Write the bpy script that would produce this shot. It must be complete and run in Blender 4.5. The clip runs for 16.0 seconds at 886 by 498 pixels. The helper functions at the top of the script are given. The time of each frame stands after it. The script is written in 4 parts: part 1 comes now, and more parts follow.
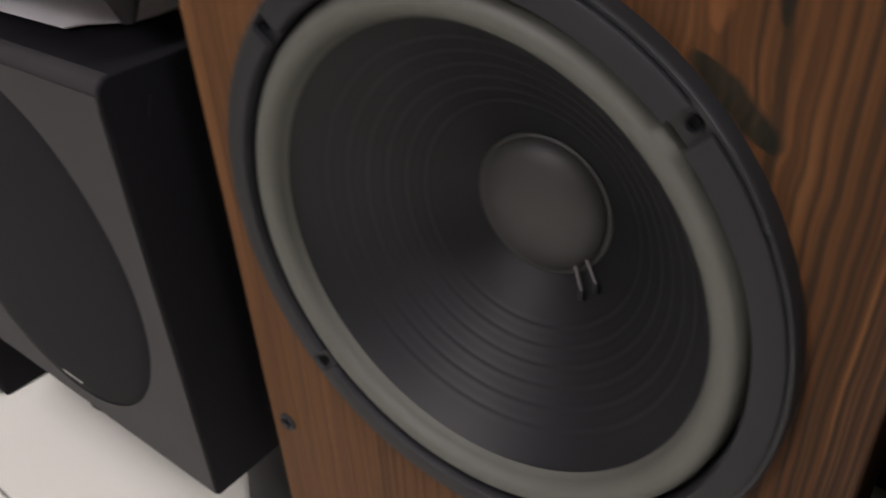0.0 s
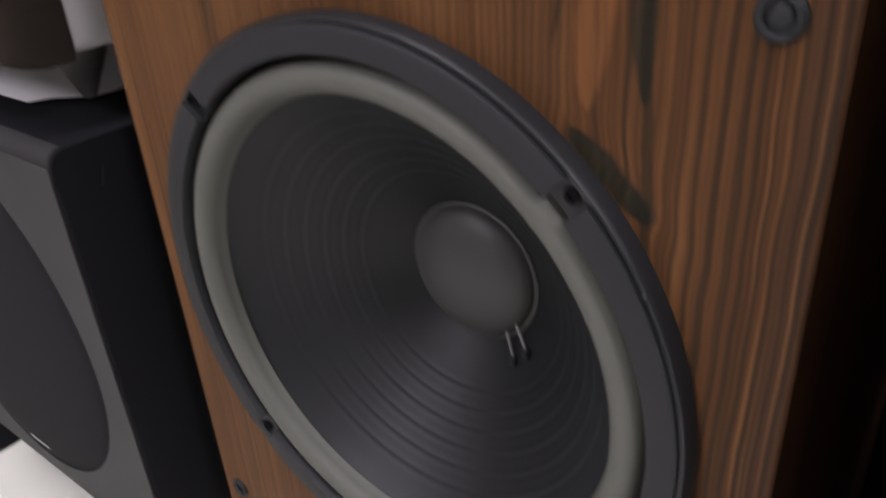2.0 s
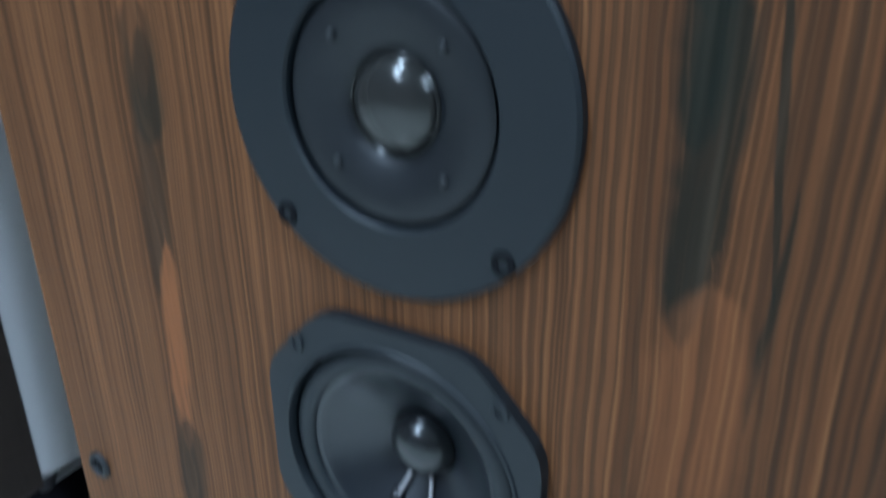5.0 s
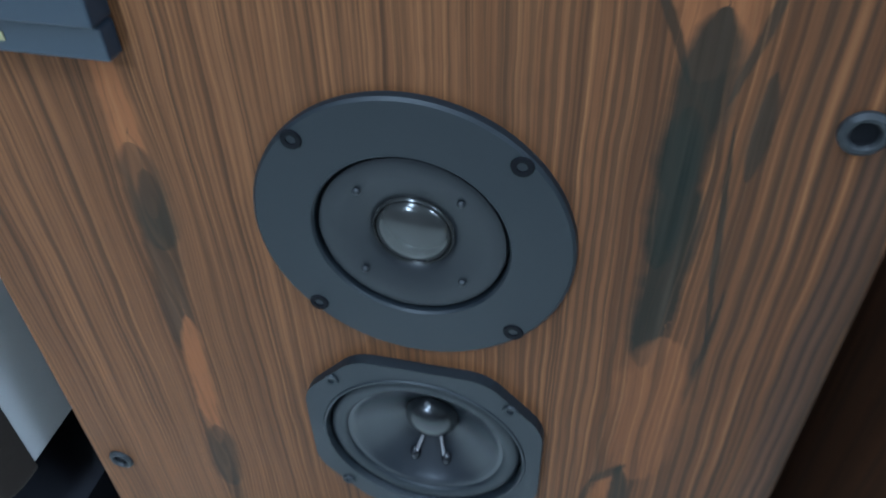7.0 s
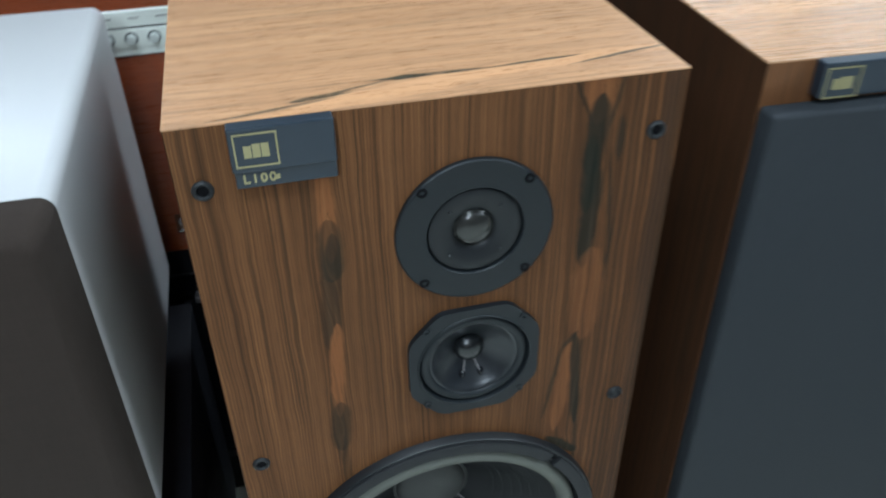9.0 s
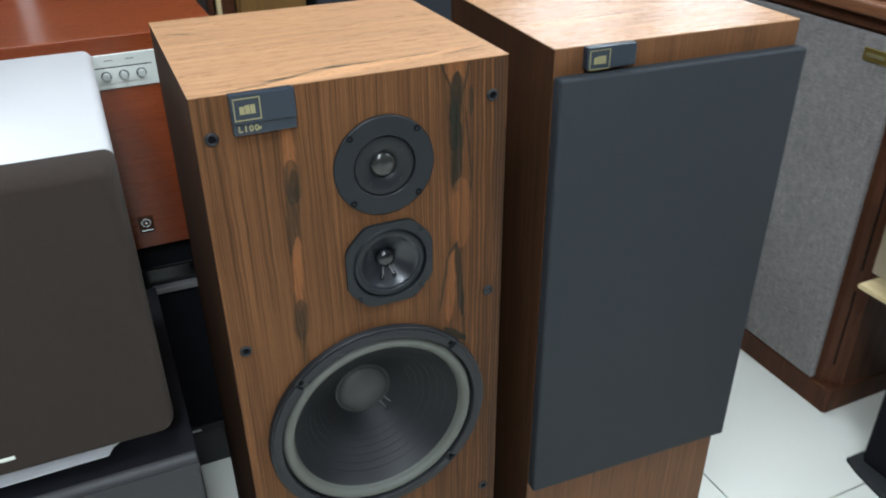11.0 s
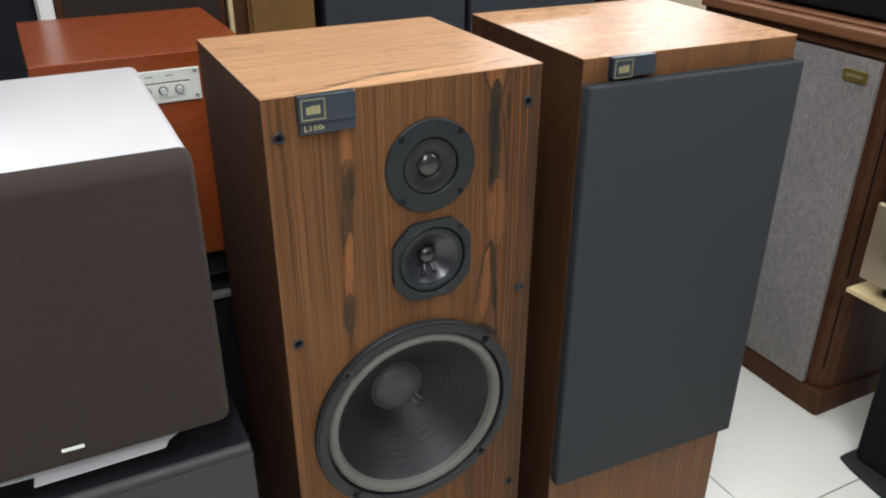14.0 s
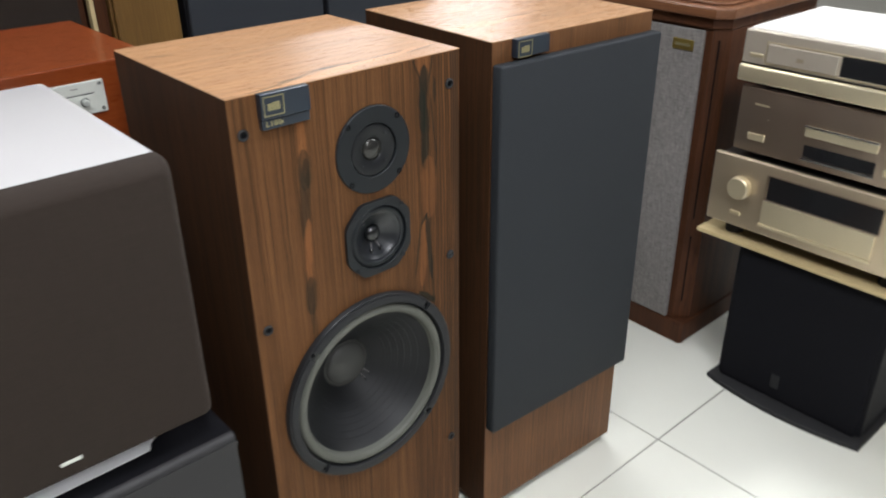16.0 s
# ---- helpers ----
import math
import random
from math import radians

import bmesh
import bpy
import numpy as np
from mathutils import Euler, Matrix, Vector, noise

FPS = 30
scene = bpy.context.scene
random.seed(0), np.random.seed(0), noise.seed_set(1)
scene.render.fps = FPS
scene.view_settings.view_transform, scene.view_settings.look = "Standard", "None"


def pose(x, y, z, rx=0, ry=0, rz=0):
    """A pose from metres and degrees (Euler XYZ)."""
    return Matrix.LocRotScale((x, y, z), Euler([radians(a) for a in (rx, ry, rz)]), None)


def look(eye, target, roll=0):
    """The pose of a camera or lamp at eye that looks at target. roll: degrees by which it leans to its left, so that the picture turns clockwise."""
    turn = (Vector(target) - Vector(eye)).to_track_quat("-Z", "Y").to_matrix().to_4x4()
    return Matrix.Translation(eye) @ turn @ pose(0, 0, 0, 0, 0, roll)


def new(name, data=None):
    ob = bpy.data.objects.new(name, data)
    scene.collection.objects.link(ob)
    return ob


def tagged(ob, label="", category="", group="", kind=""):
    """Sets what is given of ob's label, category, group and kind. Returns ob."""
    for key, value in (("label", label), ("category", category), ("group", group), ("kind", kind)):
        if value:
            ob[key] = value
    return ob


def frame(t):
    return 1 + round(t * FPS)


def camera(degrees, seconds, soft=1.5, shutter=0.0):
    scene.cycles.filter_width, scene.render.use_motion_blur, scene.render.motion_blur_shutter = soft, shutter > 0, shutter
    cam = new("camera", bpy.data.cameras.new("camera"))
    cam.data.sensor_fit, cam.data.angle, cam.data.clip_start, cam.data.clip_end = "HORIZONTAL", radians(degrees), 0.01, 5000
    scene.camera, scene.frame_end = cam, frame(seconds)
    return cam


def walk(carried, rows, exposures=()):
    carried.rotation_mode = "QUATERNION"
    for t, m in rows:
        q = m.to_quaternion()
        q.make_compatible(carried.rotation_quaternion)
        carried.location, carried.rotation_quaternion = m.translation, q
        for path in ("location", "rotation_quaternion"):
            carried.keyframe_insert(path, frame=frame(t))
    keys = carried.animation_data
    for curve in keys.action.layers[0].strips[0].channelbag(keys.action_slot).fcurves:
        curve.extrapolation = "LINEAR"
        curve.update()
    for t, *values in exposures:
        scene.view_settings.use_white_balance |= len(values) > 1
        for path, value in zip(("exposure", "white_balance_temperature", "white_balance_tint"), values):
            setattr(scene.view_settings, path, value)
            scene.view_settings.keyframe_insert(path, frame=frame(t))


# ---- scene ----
cam = camera(57.7, 16.0, soft=2.0, shutter=0.9)
PATH = [
    (0, (0.191, -0.248, 0.664), (-0.865, 1.041, -0.443), -3.3),
    (0.5, (0.216, -0.219, 0.626), (-0.898, 1.069, -0.422), -4.7),
    (1, (0.227, -0.212, 0.619), (-0.932, 1.062, -0.397), -6.3),
    (1.5, (0.233, -0.215, 0.637), (-0.879, 1.101, -0.379), -4.8),
    (2, (0.228, -0.226, 0.669), (-0.892, 1.112, -0.31), -3.9),
    (2.5, (0.209, -0.236, 0.704), (-0.943, 1.099, -0.24), -2.5),
    (3, (0.205, -0.235, 0.726), (-0.961, 1.127, -0.158), -1.1),
    (3.5, (0.205, -0.227, 0.755), (-0.928, 1.19, -0.085), -0.5),
    (4, (0.196, -0.225, 0.793), (-0.864, 1.262, -0.022), 0.4),
    (4.5, (0.182, -0.214, 0.826), (-0.784, 1.331, 0.002), 0.8),
    (5, (0.158, -0.193, 0.881), (-0.788, 1.369, 0.066), -0.3),
    (5.2, (0.15, -0.189, 0.899), (-0.765, 1.389, 0.079), -0.7),
    (7.3, (0.081, -0.235, 1.044), (-0.206, 1.193, -0.327), -1.9),
    (7.5, (0.075, -0.271, 1.06), (-0.175, 1.226, -0.243), -2.0),
    (8, (0.039, -0.373, 1.104), (-0.062, 1.181, -0.151), -1.5),
    (8.5, (-0.046, -0.427, 1.142), (0.095, 1.165, -0.061), -0.5),
    (9, (-0.122, -0.481, 1.164), (0.273, 1.097, -0.001), -0.7),
    (9.5, (-0.151, -0.551, 1.187), (0.368, 1.047, 0.101), -1.0),
    (10, (-0.209, -0.662, 1.201), (0.462, 0.916, 0.172), 1.0),
    (10.2, (-0.212, -0.71, 1.206), (0.419, 0.884, 0.176), 0.1),
    (12.3, (-0.378, -0.844, 1.205), (0.478, 0.69, 0.248), -1.0),
    (12.5, (-0.383, -0.843, 1.204), (0.474, 0.693, 0.252), -0.8),
    (13, (-0.385, -0.847, 1.198), (0.439, 0.726, 0.278), -0.5),
    (13.5, (-0.388, -0.847, 1.195), (0.413, 0.745, 0.287), 0.2),
    (14, (-0.387, -0.849, 1.187), (0.415, 0.741, 0.277), 0.1),
    (14.5, (-0.392, -0.836, 1.185), (0.452, 0.722, 0.258), 0.5),
    (15, (-0.416, -0.806, 1.183), (0.542, 0.667, 0.227), 0.3),
    (15.5, (-0.487, -0.81, 1.188), (0.627, 0.568, 0.261), 1.1),
    (16, (-0.586, -0.84, 1.203), (0.583, 0.498, 0.285), -0.6),
]
walk(cam, [(t, look(eye, target, roll)) for t, eye, target, roll in PATH],
     [(0.0, -1.00, 6800, 23), (2.0, -0.72, 6450, 24), (3.5, -0.58, 5950, 17), (4.5, -0.54, 4750, 1), (5.0, -0.46, 4750, 1), (7.5, -0.36, 4650, 1), (8.0, -0.74, 4700, -2), (8.5, -0.86, 5150, -1), (9.0, -0.80, 5400, 0), (10.0, -0.62, 5450, 1),
      (12.5, -0.45, 6250, 10), (16.0, -0.64, 6350, 11)])

# ---- light ----
world = bpy.data.worlds.new("shop_air")
scene.world = world
world.use_nodes = True
world.node_tree.nodes["Background"].inputs[0].default_value = (0.75, 0.85, 1.0, 1)
world.node_tree.nodes["Background"].inputs[1].default_value = 0.05


def lamp(x, y, z, sx, sy, watts, turn, colour=(0.97, 0.98, 1.0)):
    data = bpy.data.lights.new("tube_light", "AREA")
    data.shape, data.size, data.size_y, data.energy, data.color = "RECTANGLE", sx, sy, watts, colour
    ob = new("tube_light", data)
    ob.matrix_basis = pose(x, y, z, 0, 0, turn)
    return ob


# unseen lights; second, fifth and far pair added for tops, floor and sheen
LAMPS = [(-0.37, -0.80, 48, 90), (1.15, 0.90, 52, 0), (2.2, -0.9, 82, 0), (-0.90, -2.6, 112, 90), (-1.1, 2.1, 40, 0), (4.1, 5.9, 70, 0), (5.5, 5.6, 90, 0)]
for lx, ly, watts, turn in LAMPS:
    lamp(lx, ly, 2.585, 1.2, 0.26, watts, turn)


# ---- materials ----
class Nodes:
    """A small writer for node materials."""

    def __init__(self, name):
        self.m = bpy.data.materials.new(name)
        self.m.use_nodes = True
        self.t = self.m.node_tree
        self.bsdf = self.t.nodes["Principled BSDF"]
        self.space = self.t.nodes.new("ShaderNodeTexCoord").outputs["Object"]

    def put(self, socket, value):
        if isinstance(value, bpy.types.NodeSocket):
            self.t.links.new(value, socket)
        else:
            socket.default_value = value

    def math(self, op, a, b=0.0, c=0.0, clamp=False):
        n = self.t.nodes.new("ShaderNodeMath")
        n.operation, n.use_clamp = op, clamp
        for s, v in zip(n.inputs, (a, b, c)):
            self.put(s, v)
        return n.outputs[0]

    def scaled(self, scale, move=(0, 0, 0), source=None):
        n = self.t.nodes.new("ShaderNodeMapping")
        self.put(n.inputs["Vector"], source or self.space)
        n.inputs["Scale"].default_value, n.inputs["Location"].default_value = scale, move
        return n.outputs[0]

    def noise(self, scale, detail=3.0, rough=0.55, vector=None, distortion=0.0):
        n = self.t.nodes.new("ShaderNodeTexNoise")
        self.put(n.inputs["Vector"], vector or self.space)
        n.inputs["Scale"].default_value, n.inputs["Detail"].default_value = scale, detail
        n.inputs["Roughness"].default_value, n.inputs["Distortion"].default_value = rough, distortion
        return n.outputs["Fac"]

    def ramp(self, fac, *stops):
        n = self.t.nodes.new("ShaderNodeValToRGB")
        self.put(n.inputs[0], fac)
        e = n.color_ramp.elements
        while len(e) < len(stops):
            e.new(0.5)
        for k, (p, c) in zip(e, stops):
            k.position = p
            k.color = (*c, 1) if isinstance(c, tuple) else (c, c, c, 1)
        return n.outputs[0]

    def mix(self, fac, a, b, kind="MIX"):
        n = self.t.nodes.new("ShaderNodeMix")
        n.data_type, n.blend_type = "RGBA", kind
        for s, v in zip((n.inputs[0], n.inputs[6], n.inputs[7]), (fac, a, b)):
            self.put(s, (*v, 1) if isinstance(v, tuple) and len(v) == 3 else v)
        return n.outputs[2]

    def axes(self):
        n = self.t.nodes.new("ShaderNodeSeparateXYZ")
        self.put(n.inputs[0], self.space)
        return n.outputs

    def join(self, x, y, z):
        n = self.t.nodes.new("ShaderNodeCombineXYZ")
        for s, v in zip(n.inputs, (x, y, z)):
            self.put(s, v)
        return n.outputs[0]

    def bump(self, height, strength=0.3, depth=0.001):
        n = self.t.nodes.new("ShaderNodeBump")
        n.inputs["Strength"].default_value, n.inputs["Distance"].default_value = strength, depth
        self.put(n.inputs["Height"], height)
        self.t.links.new(n.outputs[0], self.bsdf.inputs["Normal"])

    def end(self, colour, rough=0.5, metal=0.0, coat=0.0, specular=0.5):
        b = self.bsdf.inputs
        self.put(b["Base Color"], (*colour, 1) if isinstance(colour, tuple) else colour)
        self.put(b["Roughness"], rough)
        b["Metallic"].default_value, b["Coat Weight"].default_value = metal, coat
        b["Specular IOR Level"].default_value = specular
        b["Coat Roughness"].default_value = 0.12
        return self.m


def plain(name, colour, rough=0.5, metal=0.0, grain=400.0, vary=0.12, bump=0.08, coat=0.0, depth=0.0004, specular=0.5):
    """A nearly even surface: fine grain, faint large blotches, uneven gloss."""
    n = Nodes(name)
    fine, broad = n.noise(grain, 2), n.noise(9.0, 3)
    tone = n.math("ADD", n.math("MULTIPLY", n.math("SUBTRACT", fine, 0.5), vary), n.math("MULTIPLY", n.math("SUBTRACT", broad, 0.5), vary * 1.6))
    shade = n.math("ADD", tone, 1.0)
    col = n.mix(1.0, colour, n.join(shade, shade, shade), "MULTIPLY")
    gloss = n.math("ADD", n.math("MULTIPLY", n.math("SUBTRACT", broad, 0.5), 0.18), rough, clamp=True)
    if bump:
        n.bump(fine, bump, depth)
    return n.end(col, gloss, metal, coat, specular)


def veneer(name, along="z", light=(0.30, 0.145, 0.06), mid=(0.19, 0.083, 0.034), dark=(0.055, 0.042, 0.03), figure=(), rough=0.46, coat=0.0, lines=1.0, seed=0.0, specular=0.5):
    """Wood veneer in metres: broad bands, dark lines that part round the figure, fine pores; figure: long ovals (across, along, half-width, half-length, bend, tone)."""
    n = Nodes(name)
    s = n.axes()
    run = s["XYZ".index(along.upper())]
    across = s["Y" if along == "x" else "X"]
    third = s["Y" if along == "z" else "Z"]
    # the lines wander slowly along the board
    wander = n.noise(1.0, 2, 0.5, n.join(n.math("MULTIPLY", across, 9.0), n.math("MULTIPLY", third, 9.0), n.math("MULTIPLY_ADD", run, 3.0, seed)))
    ripple = n.noise(1.0, 2, 0.6, n.join(n.math("MULTIPLY", across, 30.0), n.math("MULTIPLY", third, 30.0), n.math("MULTIPLY_ADD", run, 14.0, seed)))
    shift = n.math("ADD", n.math("MULTIPLY", n.math("SUBTRACT", wander, 0.5), 0.014), n.math("MULTIPLY", n.math("SUBTRACT", ripple, 0.5), 0.0034))
    ovals = []
    for a, b, wide, long, bend, tone in figure:
        along_off = n.math("SUBTRACT", run, b)
        curve = n.math("MULTIPLY", along_off, bend)
        rag = n.math("ADD", n.math("MULTIPLY", n.math("SUBTRACT", ripple, 0.5), wide * 2.6), n.math("MULTIPLY", n.math("SUBTRACT", wander, 0.5), wide * 1.2))
        q = n.math("DIVIDE", n.math("ADD", n.math("SUBTRACT", n.math("SUBTRACT", across, a), curve), rag), wide)
        w = n.math("DIVIDE", along_off, long)
        ww = n.math("MULTIPLY", w, w)
        taper = n.math("DIVIDE", q, n.math("MAXIMUM", n.math("SUBTRACT", 1.0, ww), 0.06))
        spindle = n.math("ADD", n.math("MULTIPLY", taper, taper), n.math("MULTIPLY", ww, 0.3))
        far = n.math("ADD", n.math("MULTIPLY", q, q), ww)
        part_way = n.math("DIVIDE", n.math("MULTIPLY", q, -0.5 * wide if wide < 0.02 else 0.0), n.math("MULTIPLY_ADD", n.math("MULTIPLY", far, far), 0.6, 1.0))
        shift = n.math("ADD", shift, part_way)
        inside = n.ramp(spindle, (0.35, 1.0), (1.3, 0.0))
        ovals.append((inside, tone))
    u = n.math("ADD", across, shift)
    v = n.math("ADD", third, shift)

    def grain(pitch, slow, offset=0.0, detail=2, rough_n=0.5):
        return n.noise(1.0, detail, rough_n, n.join(n.math("MULTIPLY", u, pitch), n.math("MULTIPLY", v, pitch), n.math("MULTIPLY_ADD", run, slow, seed + offset)))

    bands, line, broad = grain(38.0, 0.7, 0.0, 3, 0.6), grain(430.0, 1.1), grain(105.0, 0.9, 4.0)
    hair, pores = grain(760.0, 5.0, 7.0), grain(1100.0, 30.0, 0.0, 2, 0.6)
    cloud = n.noise(1.0, 3, 0.5, n.join(n.math("MULTIPLY", across, 14.0), n.math("MULTIPLY", third, 14.0), n.math("MULTIPLY_ADD", run, 3.0, seed)))
    col = n.ramp(n.math("ADD", n.math("MULTIPLY", bands, 0.5), n.math("MULTIPLY", line, 0.5)), (0.33, mid), (0.60, light))
    col = n.mix(n.math("MULTIPLY", n.ramp(cloud, (0.38, 0.0), (0.72, 1.0)), 0.45), col, mid)
    side = n.ramp(n.math("ADD", across, n.math("MULTIPLY", wander, 0.06)), (0.02, 0.0), (0.15, 1.0)) if along == "z" else 0.3
    thin = n.math("MULTIPLY", n.ramp(line, (0.37, 1.0), (0.51, 0.0)), n.math("MULTIPLY", n.ramp(bands, (0.36, 1.0), (0.64, 0.5)), n.math("MULTIPLY_ADD", side, 0.35, 0.82)))
    wide_line = n.math("MULTIPLY", n.ramp(broad, (0.34, 1.0), (0.44, 0.0)), n.math("MULTIPLY_ADD", side, 0.80, 0.14))
    streak = n.math("MAXIMUM", thin, wide_line)
    for inside, tone in ovals:
        if tone > 0:
            col = n.mix(n.math("MULTIPLY", inside, tone), col, (light[0] * 1.15, light[1] * 1.1, light[2] * 1.05))
            streak = n.math("MULTIPLY", streak, n.math("SUBTRACT", 1.0, n.math("MULTIPLY", inside, min(0.95, tone * 1.2))))
        else:
            col = n.mix(n.math("MULTIPLY", inside, -tone), col, n.mix(bands, (dark[0] * 1.2, dark[1] * 1.2, dark[2] * 1.2), (dark[0] * 3.4, dark[1] * 3.1, dark[2] * 2.9)))
    fleck = grain(260.0, 16.0, 3.0)
    col = n.mix(n.math("MULTIPLY", n.ramp(fleck, (0.56, 0.0), (0.70, 1.0)), 0.30), col, mid)
    col = n.mix(n.math("MULTIPLY", n.ramp(hair, (0.56, 0.0), (0.68, 1.0)), 0.40), col, (light[0] * 1.22, light[1] * 1.22, light[2] * 1.22))
    col = n.mix(n.math("MULTIPLY", streak, 0.78 * lines, clamp=True), col, dark)
    col = n.mix(n.math("MULTIPLY", n.ramp(hair, (0.34, 1.0), (0.48, 0.0)), 0.28 * lines), col, n.mix(0.5, dark, mid))
    col = n.mix(n.math("MULTIPLY", n.ramp(pores, (0.36, 1.0), (0.48, 0.0)), 0.25), col, n.mix(0.6, dark, mid))
    n.bump(n.math("ADD", pores, n.math("MULTIPLY", line, 0.6)), 0.12, 0.0005)
    return n.end(col, n.math("MULTIPLY_ADD", pores, 0.2, rough - 0.1), 0.0, coat, specular)


def rosewood_front(figure):
    """Front board: wavy growth lines that part round the figure, fine on one side and broad on the other."""
    n = Nodes("rosewood_front")
    s = n.axes()
    x, z = s["X"], s["Z"]

    def add(a, b):
        return n.math("ADD", a, b)

    def mul(a, b):
        return n.math("MULTIPLY", a, b)

    def field(px, pz, seed, detail=2, rough=0.5, source=None):
        return n.noise(1.0, detail, rough, n.join(mul(source or x, px), seed, mul(z, pz)))

    feather = add(mul(n.math("SUBTRACT", field(420.0, 9.0, 3.1), 0.5), 0.9), mul(n.math("SUBTRACT", field(150.0, 26.0, 8.4), 0.5), 0.55))
    u = add(x, add(mul(n.math("SUBTRACT", field(8.0, 4.0, 1.3), 0.5), 0.010), mul(n.math("SUBTRACT", field(34.0, 22.0, 5.7), 0.5), 0.0030)))
    wander = n.math("SUBTRACT", field(16.0, 48.0, 31.0, 3, 0.6), 0.5)
    shapes = []
    for cx, cz, wide, long, lean, tone in figure:
        up = n.math("SUBTRACT", z, cz)
        off = n.math("SUBTRACT", n.math("SUBTRACT", x, cx), mul(up, lean))
        q, w = n.math("DIVIDE", off, wide), n.math("DIVIDE", up, long)
        ww = mul(w, w)
        if 0.004 < wide < 0.012:
            # growth lines bow round the broader eyes
            near = n.math("EXPONENT", n.math("SUBTRACT", mul(mul(q, q), -0.55), mul(ww, 0.60)))
            u = n.math("SUBTRACT", u, mul(mul(off, near), 0.45))
        broad = wide > 0.004
        rag = add(mul(feather, 0.42 if broad else 0.55), mul(wander, 0.0022 / wide + 0.5))
        end = mul(ww, ww) if broad else ww
        taper = n.math("DIVIDE", n.math("ABSOLUTE", add(q, rag)), n.math("MAXIMUM", n.math("SQRT", n.math("MAXIMUM", n.math("SUBTRACT", 1.0, end), 0.0)), 0.04))
        taper = n.math("MULTIPLY_ADD", end, 0.35, taper)
        shapes.append((n.ramp(mul(taper, 0.5), (0.34, 1.0), (0.58, 0.0)), tone))
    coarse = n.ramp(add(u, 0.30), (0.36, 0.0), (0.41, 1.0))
    # closer rings on the left, wide ones past the drivers
    phase = add(mul(u, 290.0), n.math("SUBTRACT", mul(n.math("MINIMUM", u, 0.0), 100.0), mul(n.math("MAXIMUM", n.math("SUBTRACT", u, 0.105), 0.0), 85.0)))
    stray = add(mul(field(17.0, 0.6, 2.0, 2, 0.5, u), 3.4), mul(field(75.0, 2.0, 15.0, 2, 0.5, u), 1.0))
    wave = n.math("SINE", mul(add(phase, stray), 2 * math.pi))
    width = n.math("SUBTRACT", field(52.0, 3.0, 6.0, 3, 0.6, u), 0.5)
    broad_line = add(wave, mul(width, 3.4))
    fine_line = field(430.0, 1.8, 2.0, 2, 0.55, u)
    band = field(46.0, 1.2, 9.0, 3, 0.6, u)
    hair = field(720.0, 5.0, 4.0, 2, 0.5, u)
    pore = field(1150.0, 42.0, 7.0, 2, 0.6, u)
    cloud = field(13.0, 5.0, 11.0, 3, 0.55)
    tone_field = add(mul(band, 0.55), mul(fine_line, 0.45))
    col = n.ramp(tone_field, (0.36, MID_WOOD), (0.62, LIGHT_WOOD))
    col = n.mix(mul(n.ramp(cloud, (0.40, 0.0), (0.72, 1.0)), 0.40), col, MID_WOOD)
    # right side deepened: browner wood there, plus the light's falloff put into colour
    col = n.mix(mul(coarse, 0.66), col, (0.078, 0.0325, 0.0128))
    thin = mul(n.ramp(fine_line, (0.35, 1.0), (0.47, 0.0)), n.math("MULTIPLY_ADD", coarse, -0.12, 0.50))
    thick = mul(n.ramp(n.math("MULTIPLY_ADD", broad_line, 0.25, 0.5), (0.54, 0.0), (0.70, 1.0)), n.math("MULTIPLY_ADD", coarse, 0.56, 0.29))
    # a quieter stretch beside the drivers, with a few strong wavy lines
    away = n.math("DIVIDE", n.math("SUBTRACT", u, 0.116), 0.021)
    calm = n.math("EXPONENT", n.math("MULTIPLY", mul(away, away), -1.0))
    few = n.math("SINE", mul(add(mul(u, 78.0), mul(field(24.0, 7.0, 41.0, 2, 0.5, u), 1.8)), 2 * math.pi))
    lone = mul(mul(n.ramp(n.math("MULTIPLY_ADD", few, 0.5, 0.5), (0.88, 0.0), (0.97, 1.0)), calm), 0.80)
    thick = mul(thick, n.math("MULTIPLY_ADD", calm, -0.66, 1.0))
    thin = mul(thin, n.math("MULTIPLY_ADD", calm, -0.4, 1.0))
    streak = n.math("MAXIMUM", n.math("MAXIMUM", thin, thick), lone)
    # darker bands towards the right edge deepen that side further
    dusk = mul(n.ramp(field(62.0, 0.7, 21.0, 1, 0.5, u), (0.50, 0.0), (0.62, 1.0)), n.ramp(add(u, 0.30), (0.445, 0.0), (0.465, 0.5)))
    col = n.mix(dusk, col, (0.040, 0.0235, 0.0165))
    glint, vein = 1.0, field(300.0, 6.0, 13.0)
    for inside, tone in shapes:
        if tone > 0:
            col = n.mix(mul(inside, tone), col, (LIGHT_WOOD[0] * 1.22, LIGHT_WOOD[1] * 1.08, LIGHT_WOOD[2] * 1.0))
            streak = mul(streak, n.math("SUBTRACT", 1.0, mul(inside, tone)))
        else:
            streak = mul(streak, n.math("SUBTRACT", 1.0, mul(inside, -0.6 * tone)))
            glint = mul(glint, n.math("SUBTRACT", 1.0, mul(inside, -0.8 * tone)))
            col = n.mix(mul(inside, -tone), col, n.ramp(vein, (0.42, (0.0100, 0.0120, 0.0090)), (0.72, (0.030, 0.0265, 0.0180))))
    col = n.mix(mul(mul(n.ramp(hair, (0.55, 0.0), (0.68, 1.0)), glint), 0.42), col, (LIGHT_WOOD[0] * 1.45, LIGHT_WOOD[1] * 1.5, LIGHT_WOOD[2] * 1.4))
    col = n.mix(mul(streak, 0.88), col, (0.0200, 0.0150, 0.0100))
